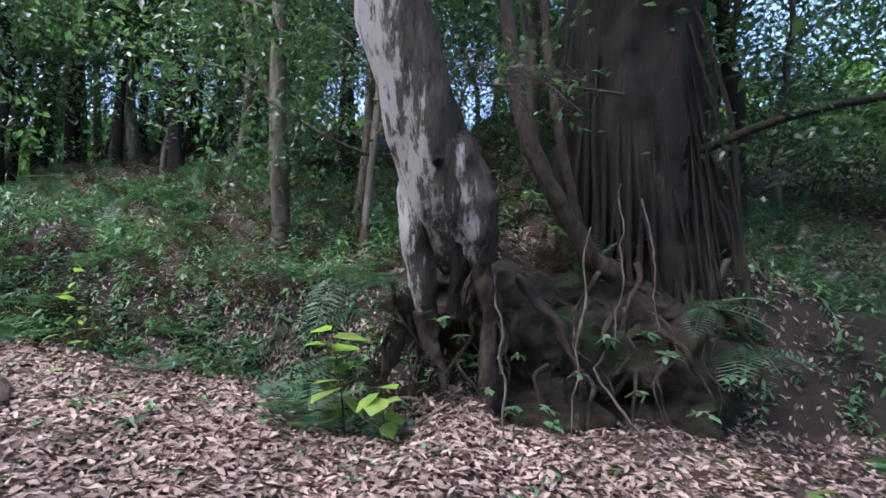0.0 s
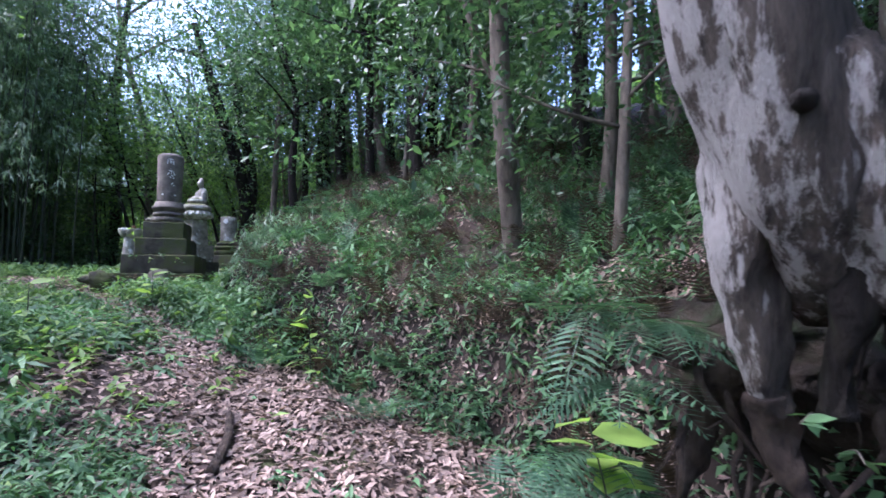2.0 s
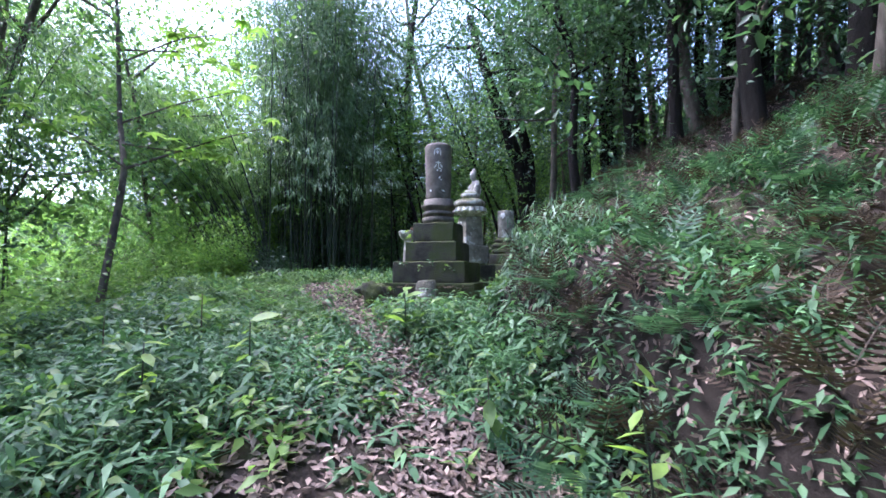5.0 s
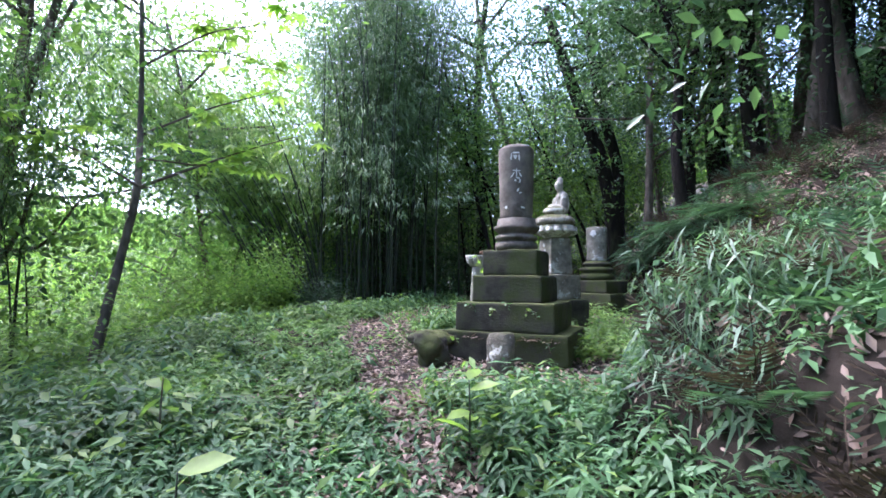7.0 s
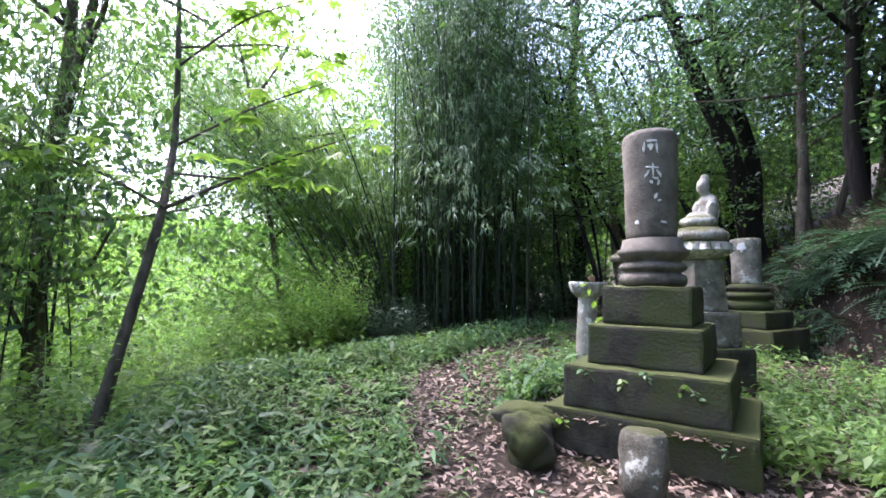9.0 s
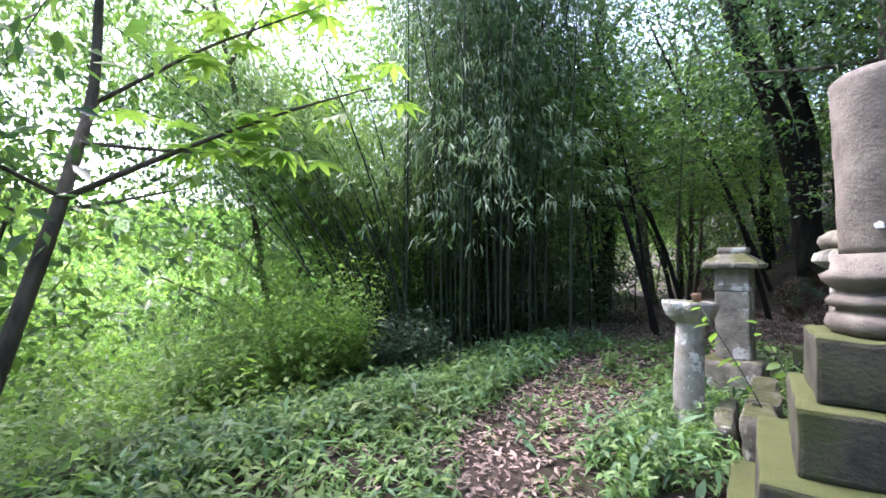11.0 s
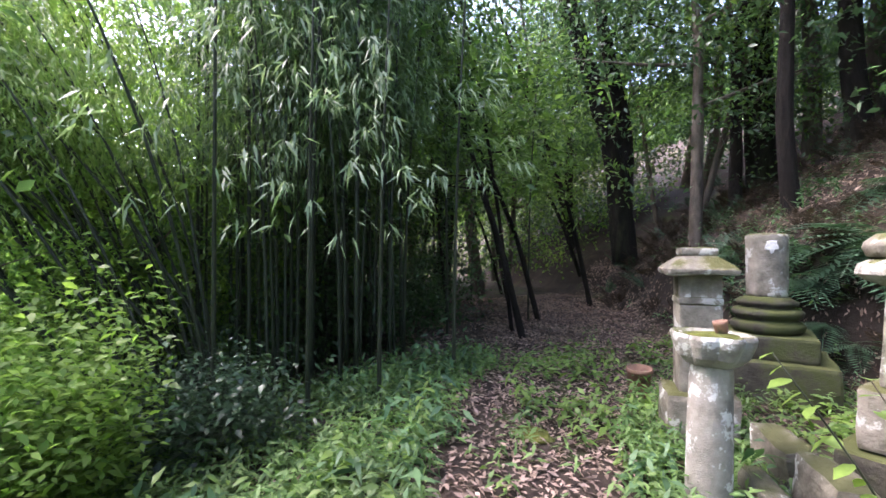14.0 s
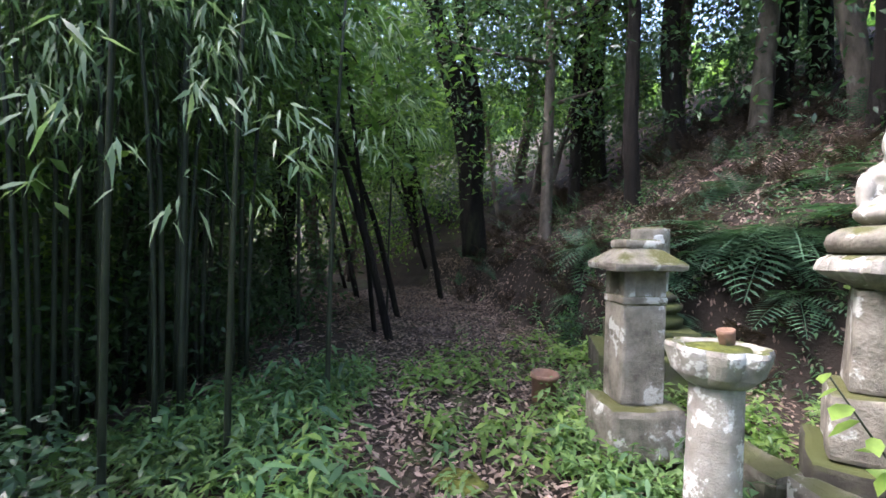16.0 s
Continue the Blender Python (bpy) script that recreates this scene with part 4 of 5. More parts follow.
for k, x, y, a, s in ((0, -1.9, 7.6, 0.3, 0.8), (2, -1.35, 6.3, 2.0, 0.9), (2, -3.4, 8.4, 4.0, 1.0), (3, -14.2, 13.6, 0.0, 1.0)):
    plant_tree(k, x, y, a, s)

def slim(x, y, toward, reach, tall, rad, seed):
    """A slim leaning trunk with a sparse crown."""
    q = np.random.default_rng(seed)
    ob = empty("slim_leaning_tree", pose(x, y, hz(x, y) - 0.1), "slim dark leaning trunk with sparse sunlit leaves", "tree", "leaning trees at the wood edge")
    c, s = math.cos(toward) * reach, math.sin(toward) * reach
    line = bend([(0, 0, 0), (c * 0.2, s * 0.2, tall * 0.3), (c * 0.55 + q.normal(0, 0.15), s * 0.55 + q.normal(0, 0.15), tall * 0.65), (c, s, tall)], 20)
    pieces = [tube(line, np.linspace(rad, rad * 0.4, 20), 8, 0.05, q)]
    ends = []
    for i in range(7):
        b = line[8 + i]
        e = b + q.normal(0, 0.9, 3) * (1, 1, 0.5) + (c * 0.2, s * 0.2, 0.4)
        pieces.append(tube(bend([b, (b + e) / 2 + q.normal(0, 0.1, 3), e], 6), np.linspace(rad * 0.35, 0.008, 6), 5, 0.05, q))
        ends.append(e)
    part("trunk", mesh_of("trunk", *joined(pieces), BARK_DARK, True), None, ob)
    mid = np.array(ends)[q.integers(0, 7, 60)] + q.normal(0, 0.5, (60, 3))
    pos = (mid[:, None] + q.normal(0, 1, (60, 20, 3)) * (0.3, 0.3, 0.12)).reshape(-1, 3)
    n = len(pos)
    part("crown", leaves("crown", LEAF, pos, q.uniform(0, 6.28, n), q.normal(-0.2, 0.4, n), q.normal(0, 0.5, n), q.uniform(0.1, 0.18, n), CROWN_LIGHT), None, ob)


for i, (x, y, reach, tall, rad) in enumerate(((-15.0, 8.4, 2.2, 5.5, 0.05), (-17.2, 9.3, 3.4, 6.5, 0.06), (-16.4, 11.0, 2.4, 7.0, 0.06), (-18.8, 10.2, 3.0, 6.0, 0.045), (-18.2, 12.4, 3.0, 6.0, 0.06), (-14.4, 7.4, 1.0, 6.0, 0.035), (-19.6, 13.4, 3.2, 7.5, 0.08), (-15.6, 6.9, 0.8, 5.0, 0.03), (-16.6, 7.4, 1.2, 5.0, 0.03))):
    slim(x, y, math.atan2(-0.66, -0.75) + 0.7 * math.sin(3.7 * i + 1), reach, tall, rad, 300 + i)

def forked_tree(label, stems, seed):
    """A dark tree whose stems are given as lines with a radius, with leafy limbs at their ends."""
    q = np.random.default_rng(seed)
    o = np.array(stems[0][0][0])
    ob = empty("forked_tree", pose(*o), label, "tree")
    for pts, r0, r1 in stems:
        line = bend(np.array(pts) - o, 24)
        part("stem", mesh_of("stem", *tube(line, np.linspace(r0, r1, 24), 10, 0.06, q), BARK_DARK, True), None, ob)
        for k in (11, 14, 17, 20, 22):
            e = line[k] + q.normal(0, 1.1, 3) * (1, 1, 0.6) + (0, 0, 0.5)
            part("limb", mesh_of("limb", *tube(bend([line[k], (line[k] + e) / 2 + q.normal(0, 0.15, 3), e], 9), np.linspace(r1 * 0.7, 0.01, 9), 6, 0.05, q), BARK_DARK, True), None, ob)
            n = 420
            pos = e + q.normal(0, 1, (n, 3)) * (0.8, 0.8, 0.45)
            part("foliage", leaves("foliage", LEAF, pos, q.uniform(0, 6.28, n), q.normal(-0.3, 0.45, n), q.normal(0, 0.6, n), q.uniform(0.09, 0.17, n), CROWN), None, ob)


forked_tree("dark forked evergreen tree on the slope behind the stones", [
    ([(-16.05, 11.7, 3.0), (-16.08, 11.56, 4.36), (-16.09, 11.46, 5.27), (-16.18, 10.96, 6.79), (-16.32, 10.27, 8.7), (-16.5, 9.6, 11.0)], 0.30, 0.12),
    ([(-16.05, 11.65, 4.2), (-16.02, 11.71, 5.9), (-16.12, 11.07, 8.3), (-16.2, 10.8, 10.5)], 0.2, 0.1)], 401)
forked_tree("slim dark tree leaning beside the bamboo grove", [
    ([(-13.9, 7.3, 1.7), (-14.1, 7.05, 3.1), (-14.7, 6.6, 5.4), (-15.3, 6.1, 8.2)], 0.055, 0.025)], 402)

# ---- bamboo ----
def culm_mesh(r, tall, rad, bow):
    n = 15
    s = np.linspace(0, 1, n)
    line = np.stack([bow * s ** 2.2, 0 * s, tall * s * (1 - 0.08 * s * bow / 2)], 1)
    return tube(line, rad * (1 - 0.75 * s), 7, 0.0, r), line


def bamboo_kind(seed, tall, rad, bow, n_sprays, low, leaf=BAMBOO_LEAF):
    r = np.random.default_rng(seed)
    (v, f), line = culm_mesh(r, tall, rad, bow)
    rings = []
    for i in range(14):
        k = (i + 1) / 15
        p = np.array([np.interp(k, np.linspace(0, 1, 15), line[:, c]) for c in range(3)])
        rings.append(tube([p - (0, 0, 0.012), p, p + (0, 0, 0.012)], [rad * (1 - 0.75 * k) * q for q in (1.0, 1.16, 1.0)], 7, 0, r, False))
    culm = mesh_of("culm", *joined([(v, f)] + rings), CULM, True)
    k = r.uniform(low, 1.0, n_sprays)
    base = np.stack([np.interp(k, np.linspace(0, 1, 15), line[:, c]) for c in range(3)], 1)
    a = r.uniform(0, 6.28, n_sprays)
    out = r.uniform(0.3, 1.5, n_sprays)
    tip = base + np.stack([np.cos(a) * out, np.sin(a) * out, r.uniform(-0.1, 0.5, n_sprays)], 1)
    per = 16
    q = r.uniform(0.35, 1.05, (n_sprays, per, 1))
    pos = (base[:, None] * (1 - q) + tip[:, None] * q + r.normal(0, 0.06, (n_sprays, per, 3))).reshape(-1, 3)
    n = len(pos)
    yaw = np.repeat(a - math.pi / 2, per) + r.normal(0, 0.8, n)
    me = leaves("foliage", NARROW, pos, yaw, r.normal(-0.75, 0.4, n), r.normal(0, 0.5, n), r.uniform(0.09, 0.19, n), leaf, 0.9)
    return culm, me


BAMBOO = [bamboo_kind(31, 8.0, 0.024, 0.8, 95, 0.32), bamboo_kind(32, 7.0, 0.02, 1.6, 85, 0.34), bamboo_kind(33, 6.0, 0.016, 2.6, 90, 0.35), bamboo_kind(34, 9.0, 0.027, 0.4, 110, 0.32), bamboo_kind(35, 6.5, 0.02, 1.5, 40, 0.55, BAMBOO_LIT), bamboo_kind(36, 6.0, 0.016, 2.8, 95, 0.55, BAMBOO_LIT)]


def bamboo(k, x, y, turn, s=1.0, lean=0.0):
    ob = empty("bamboo", Matrix.Translation((x, y, hz(x, y) - 0.1)) @ Matrix.Rotation(turn, 4, "Z") @ Matrix.Rotation(lean, 4, "Y") @ Matrix.Scale(s, 4), ("upright", "arching", "strongly arching", "tall upright", "thin leaning", "light arching")[k] + " green bamboo culm with drooping narrow leaves", "bamboo", "bamboo grove")
    part("culm", BAMBOO[k][0], None, ob)
    part("foliage", BAMBOO[k][1], None, ob)


for i in range(58):
    a, q = r.uniform(0, 6.28), math.sqrt(r.uniform(0, 1))
    bamboo(int(r.choice([0, 3, 0, 1])), -14.5 + 1.45 * q * math.cos(a), 4.3 + 1.25 * q * math.sin(a), r.uniform(0, 6.28), r.uniform(0.8, 1.1))
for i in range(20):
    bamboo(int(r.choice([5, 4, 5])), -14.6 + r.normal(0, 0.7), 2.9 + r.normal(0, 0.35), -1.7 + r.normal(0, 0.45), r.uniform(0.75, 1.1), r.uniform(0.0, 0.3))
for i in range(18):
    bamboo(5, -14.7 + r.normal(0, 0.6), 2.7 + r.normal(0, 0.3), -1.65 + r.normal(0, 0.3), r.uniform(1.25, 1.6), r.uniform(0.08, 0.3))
for i in range(26):
    x, y = -9.3 + r.normal(0, 1.0), -0.6 + r.normal(0, 0.6)
    if off_walk(x, y)[0] > 2.4 and not vista(x, y):
        bamboo(int(r.choice([0, 1, 4])), x, y, r.uniform(0, 6.28), r.uniform(0.5, 0.8))
for i in range(14):
    bamboo(int(r.choice([0, 3, 1])), -17.5 + r.normal(0, 1.3), 6.5 + r.normal(0, 1.0), r.uniform(0, 6.28), r.uniform(0.8, 1.1))

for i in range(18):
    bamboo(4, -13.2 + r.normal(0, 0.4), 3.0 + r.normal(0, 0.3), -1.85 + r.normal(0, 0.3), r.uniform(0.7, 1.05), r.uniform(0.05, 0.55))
# bushes added behind the culms as dark backing for the grove's inside
for k, x, y, s in ((7, -16.6, 3.4, 1.0), (6, -16.9, 4.8, 0.9), (7, -16.5, 5.6, 1.0), (7, -17.0, 6.6, 1.0), (6, -18.0, 5.5, 1.0), (7, -16.2, 4.4, 0.9)):
    plant_tree(k, x, y, 3.0 * x, s)

# fallen pale culms
for pa, pb in (((-13.4, 0.2, 2.02), (-15.4, 1.25, 1.86)), ((-13.3, 0.4, 1.92), (-15.1, 1.35, 1.80))):
    v, f = tube(bend([pa, pb], 8), [0.02] * 8, 7)
    tagged(part("fallen_bamboo", mesh_of("fallen_bamboo", v, f, CULM_DRY, True)), "pale dry fallen bamboo pole among the undergrowth", "bamboo", "fallen poles")

# ---- undergrowth ----
def scatter(n, xr, yr, dens, r):
    """Random ground places, thinned by a density between 0 and 1."""
    x, y = r.uniform(*xr, n), r.uniform(*yr, n)
    keep = r.uniform(0, 1, n) < dens(x, y)
    return x[keep], y[keep]


def patchy(x, y, s=0.9, o=0.0):
    return 0.5 + 0.5 * np.sin(s * 2.1 * x + o + 1.3 * np.sin(s * 1.7 * y)) * np.sin(s * 2.3 * y + 2 * o + 1.1 * np.sin(s * 1.9 * x))


STONES = [(MX + 0.45, MY - 0.3, 1.15), (PX, PY, 0.5), (LX, LY, 0.15), (NX, NY, 0.28), (-9.6, 5.75, 0.22), (-9.3, 5.5, 0.2), (-11.06, 8.05, 0.55), (-7.5, 5.02, 0.16), (-7.92, 4.47, 0.2)]


def clear(x, y):
    k = np.ones_like(x)
    for a, b, q in STONES:
        k *= np.hypot(x - a, y - b) > q
    return k


def bare(x, y):
    """0 where stones stand or the bank is too steep to hold leaves."""
    k = np.ones_like(x)
    for a, b, q in STONES[1:] + [(MX, MY, 0.6)]:
        k *= np.hypot(x - a, y - b) > q
    u = from_line(x, y)[1]
    return k * (1 - 0.6 * ((u > 0.1) & (u < 0.8) & (x > -7))) * (1 - 0.45 * ((u > -0.1) & (u < 0.6) & (x > -5.9) & (x < -3.2)))


def near_steps(x, y):
    return (np.hypot(x - MX - 0.5, y - MY + 0.3) < 1.15).astype(float)


def trodden(x, y):
    """1 on the bare leaf-strewn way, 0 off it."""
    d, u = from_line(x, y)
    mid = np.interp(x, [-17, -13, -11, -9.5, -8, -6.5, -5, -3.5, -2.2, -1, 1, 4], [1.5, 1.2, 0.2, 0.45, 0.55, 0.5, 0.3, 0.45, 0.65, 0.9, 0.5, 0])
    half = np.interp(x, [-17, -13, -11, -9.5, -6.5, -5, -3.5, -2.2, -1, 1, 4], [2.0, 1.6, 0.85, 0.5, 0.22, 0.1, 0.55, 1.35, 2.1, 3.2, 3.2])
    return smooth01((half - np.abs(d - mid)) / 0.35 + 0.5)


def litter_mesh(n, xr, yr, dens, size, r, lift=0.012):
    x, y = scatter(n, xr, yr, dens, r)
    z = height(x, y) + r.uniform(0.0, lift * 3, len(x))
    e = 0.06
    gx, gy = (height(x + e, y) - height(x - e, y)) / (2 * e), (height(x, y + e) - height(x, y - e)) / (2 * e)
    yaw = r.uniform(0, 6.28, len(x))
    along = -np.sin(yaw) * gx + np.cos(yaw) * gy
    across = np.cos(yaw) * gx + np.sin(yaw) * gy
    return leaves("leaf_litter", DRY, np.stack([x, y, z], 1), yaw, np.arctan(along) + r.normal(0, 0.25, len(x)), -np.arctan(across) + r.normal(0, 0.35, len(x)), size * r.uniform(0.55, 1.25, len(x)), LITTER)


r = np.random.default_rng(21)
tagged(new("leaf_litter", litter_mesh(105000, (-7.0, 3.5), (0.4, 6.2), lambda x, y: np.clip(trodden(x, y) + 0.42, 0, 1) * bare(x, y), 0.07, r)), "brown dry fallen leaves covering the path", "leaves", kind="stuff")
tagged(new("leaf_litter", litter_mesh(90000, (-18, -6.5), (2.5, 13), lambda x, y: np.clip(trodden(x, y) + 0.3 * (y > 5) + 0.12 + near_steps(x, y), 0, 1) * bare(x, y), 0.062, r)), "brown dry fallen leaves on the shaded terrace", "leaves", kind="stuff")
tagged(new("leaf_litter", litter_mesh(66000, (-17, 9), (4.5, 18), lambda x, y: (0.5 - 0.28 * (x < -7)) * (from_line(x, y)[1] > 0.9) * np.clip(patchy(x, y, 0.6, 2) + 0.2, 0, 1), 0.11, r, 0.02)), "brown dry leaves lying on the wooded slope", "leaves", kind="stuff")
tagged(new("leaf_litter", litter_mesh(20000, (-7.5, -0.6), (4.1, 8.2), lambda x, y: bare(x, y) * ((from_line(x, y)[1] > 0.0) & (from_line(x, y)[1] < 1.0)), 0.055, r, 0.015)), "small withered leaves caught on the steep bank", "leaves", kind="stuff")
# leaves caught on the monument's steps
lx, ly = r.uniform(-0.62, 0.62, 260), r.uniform(-0.6, -0.44, 260)
m = Matrix.Translation((MX, MY, 1.66 + 0.235)) @ Matrix.Rotation(radians(MTURN), 4, "Z")
pos = np.array([m @ Vector((a, b, random.uniform(0, 0.015))) for a, b in zip(lx, ly)])
tagged(new("leaf_litter", leaves("leaf_litter", DRY, pos, r.uniform(0, 6.28, 260), r.normal(0, 0.2, 260), r.normal(0, 0.25, 260), r.uniform(0.04, 0.08, 260), LITTER)), "dry leaves lying on the mossy stone step", "leaves", kind="stuff")


def herbs(name, n, xr, yr, dens, tall, per, size, material, pattern, label, r, wide=1.0, droop=-0.1):
    """Low leafy plants: each a whorl of leaves up a short stalk."""
    x, y = scatter(n, xr, yr, dens, r)
    k = len(x)
    z = height(x, y)
    h = tall * r.uniform(0.35, 1.1, k) * np.clip(0.35 + 0.65 * (off_walk(x, y) - 0.25) / 0.7, 0.25, 1)
    i = np.repeat(np.arange(k), per)
    q = np.tile(np.linspace(0.3, 1, per), k)
    lean = r.normal(0, 0.2, (k, 2))
    pos = np.stack([x[i] + lean[i, 0] * h[i] * q + r.normal(0, 0.012, k * per), y[i] + lean[i, 1] * h[i] * q + r.normal(0, 0.012, k * per), z[i] + h[i] * q], 1)
    yaw = r.uniform(0, 6.28, k)[i] + np.tile(np.arange(per) * 2.4, k) + r.normal(0, 0.3, k * per)
    me = leaves(name, pattern, pos, yaw, r.normal(droop, 0.35, k * per), r.normal(0, 0.3, k * per), size * r.uniform(0.6, 1.25, k * per) * (1.15 - 0.35 * q), material, wide)
    return tagged(new(name, me), label, "plants", kind="stuff")


def low_green(x, y):
    d, u = from_line(x, y)
    return np.clip(1.0 - 0.93 * trodden(x, y), 0, 1) * clear(x, y) * (u < 0.3)


herbs("broad_leaf_herbs", 13000, (-6.8, -1.2), (0.3, 5.2), lambda x, y: low_green(x, y) * np.clip(1.2 * patchy(x, y, 0.8, 1) - 0.5 + 0.85 * smooth01((-x - 3.9) / 1.2), 0, 1), 0.28, 8, 0.098, HERB, BROAD, "knee-high green plants with pointed leaves beside the path", r, 0.58, -0.25)
herbs("broad_leaf_herbs", 14000, (-13.5, -6.2), (1.2, 8.2), lambda x, y: low_green(x, y) * np.clip(patchy(x, y, 0.7, 3) + 0.45 - 0.55 * (y > 6.2) - 0.5 * (x < -11.5), 0.03, 1), 0.25, 8, 0.098, HERB_MID, BROAD, "dense low green plants along the terrace", r, 0.58, -0.25)
herbs("dwarf_bamboo", 2600, (-13.5, -4.0), (0.0, 6.0), lambda x, y: low_green(x, y) * np.clip(1.3 * patchy(x, y, 1.1, 5) - 0.2, 0, 1), 0.32, 8, 0.20, HERB, NARROW, "dwarf bamboo with narrow green leaves", r, 1.5, -0.3)
herbs("path_seedlings", 700, (-6, 3.5), (0.8, 4.6), lambda x, y: 0.6 * trodden(x, y), 0.07, 5, 0.07, HERB, BROAD, "scattered small green seedlings in the leaf litter", r)
herbs("slope_herbs", 11000, (-15, 6), (4.6, 12), lambda x, y: (from_line(x, y)[1] > 0.05) * np.clip(patchy(x, y, 0.9, 4) + 0.05 - 0.4 * (x < -7.5), 0, 1) * clear(x, y), 0.3, 8, 0.10, HERB, BROAD, "shrubby green undergrowth on the slope", r, 0.8)
herbs("dwarf_bamboo", 3000, (-8, 4), (4.6, 11), lambda x, y: (from_line(x, y)[1] > 0.1) * np.clip(1.5 * patchy(x, y, 0.8, 8) - 0.3, 0, 1), 0.4, 9, 0.16, HERB, NARROW, "dwarf bamboo with long narrow leaves on the bank", r, 1.5, -0.35)
herbs("drooping_dwarf_bamboo", 1300, (-7.4, -5.0), (4.7, 6.6), lambda x, y: ((from_line(x, y)[1] > 0.35) & (from_line(x, y)[1] < 1.25)) * np.clip(1.4 * patchy(x, y, 0.9, 3), 0.1, 1), 0.38, 14, 0.155, SASA, NARROW, "pale dwarf bamboo drooping over the edge of the bank", r, 0.65, -0.6)
herbs("bank_herbs", 12000, (-13, -0.8), (4.2, 9.8), lambda x, y: ((from_line(x, y)[1] > -0.1) & (from_line(x, y)[1] < 1.1)) * np.clip(patchy(x, y, 1.3, 11) + 0.3 - 0.35 * (x < -8) - 0.15 * ((from_line(x, y)[1] < 0.45) & (x > -5.9) & (x < -3.4)) + 0.25 * (x > -3), 0, 1), 0.22, 8, 0.085, HERB, BROAD, "green plants rooted in the steep bank", r, 0.8, -0.3)
herbs("terrace_herbs", 1500, (-13, -7.5), (5.5, 9.2), lambda x, y: bare(x, y) * np.clip(1.4 * patchy(x, y, 1.0, 13) - 0.5, 0, 1), 0.25, 8, 0.12, HERB_LIGHT, BROAD, "scattered light green plants between the stones", r, 0.8)
herbs("light_seedlings", 1500, (-12, -3), (1.4, 5), lambda x, y: low_green(x, y) * np.clip(patchy(x, y, 1.5, 2), 0, 1), 0.32, 6, 0.13, HERB_LIGHT, BROAD, "light green seedlings among the low plants", r, 0.8)
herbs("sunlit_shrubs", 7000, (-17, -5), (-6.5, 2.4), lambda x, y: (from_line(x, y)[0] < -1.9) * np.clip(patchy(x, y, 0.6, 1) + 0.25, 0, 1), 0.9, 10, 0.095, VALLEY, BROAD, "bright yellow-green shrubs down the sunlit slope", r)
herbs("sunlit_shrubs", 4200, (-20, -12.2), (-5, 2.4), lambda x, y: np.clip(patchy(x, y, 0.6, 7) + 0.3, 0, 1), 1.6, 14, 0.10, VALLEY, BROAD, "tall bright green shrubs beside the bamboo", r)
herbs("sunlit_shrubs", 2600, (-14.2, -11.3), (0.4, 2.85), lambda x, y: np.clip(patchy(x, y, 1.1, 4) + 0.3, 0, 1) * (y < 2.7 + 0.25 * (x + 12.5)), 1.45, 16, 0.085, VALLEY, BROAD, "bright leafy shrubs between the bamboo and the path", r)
herbs("grove_shrubs", 1100, (-13.8, -11.7), (2.3, 3.9), lambda x, y: np.clip(patchy(x, y, 1.2, 2) + 0.2, 0, 1) * (y < 3.6 + 0.3 * (x + 12.5)), 0.85, 13, 0.08, SHADE_SHRUB, BROAD, "glossy dark green shrubs at the foot of the bamboo, grove shade in their colour", r)


# ferns: single plants with their fronds
FRONDS = [leaves("frond", FROND, np.zeros((1, 3)), [0], [p], [0.0], [s], FERN) for p, s in ((0.55, 0.55), (0.35, 0.62), (0.75, 0.48))]


def fern(x, y, s=1.0, n=8, z=None, face=None, label="green fern with arching feathery fronds on the bank"):
    ob = empty("fern", Matrix.Translation((x, y, (hz(x, y) if z is None else z) - 0.01)) @ Matrix.Scale(s, 4), label, "fern", "ferns")
    for i in range(n):
        a = 2 * math.pi * i / n + random.uniform(-0.25, 0.25) if face is None else face + random.uniform(-1.3, 1.3)
        part("frond", FRONDS[i % 3], None, ob, "", Matrix.Rotation(a, 4, "Z") @ Matrix.Rotation(random.uniform(-0.25, 0.15) if face is None else random.uniform(-1.25, -0.35), 4, "X"))
    return ob


rf = np.random.default_rng(77)
count = 0
while count < 48:
    x, y = rf.uniform(-7.2, -0.7), rf.uniform(4.3, 8.5)
    d, u = from_line(x, y)
    if u > 0.1 and u < 3.2:
        fern(x, y, rf.uniform(0.45, 0.8), 7)
        count += 1
for x, y, z, s in ((-0.78, 4.32, 1.35, 0.8), (-0.62, 4.30, 1.62, 0.7), (-0.85, 4.25, 1.0, 0.8), (-0.6, 4.2, 0.72, 0.6), (-0.95, 4.45, 1.65, 0.9), (1.9, 4.55, 1.4, 0.8), (2.2, 4.6, 1.1, 0.8)):
    fern(x, y, s, 8, z, math.pi + 0.3)
for x, y, s in ((-1.2, 4.2, 0.95), (-0.95, 4.05, 0.8), (-0.35, 4.1, 0.4), (-2.6, 4.5, 0.7), (-4.0, 4.55, 0.8), (-5.3, 4.75, 0.55), (-5.9, 5.0, 0.6), (-6.1, 5.5, 0.65), (-6.4, 5.9, 0.7)):
    fern(x, y, s, 8)
count = 0
while count < 30:
    x, y = rf.uniform(-13, -7.0), rf.uniform(6.0, 10)
    d, u = from_line(x, y)
    if -0.05 < u < 0.9:
        fern(x, y, rf.uniform(0.6, 1.1), 7, None, math.pi + rf.normal(0, 0.3), "green fern drooping from the steep dark bank")
        count += 1
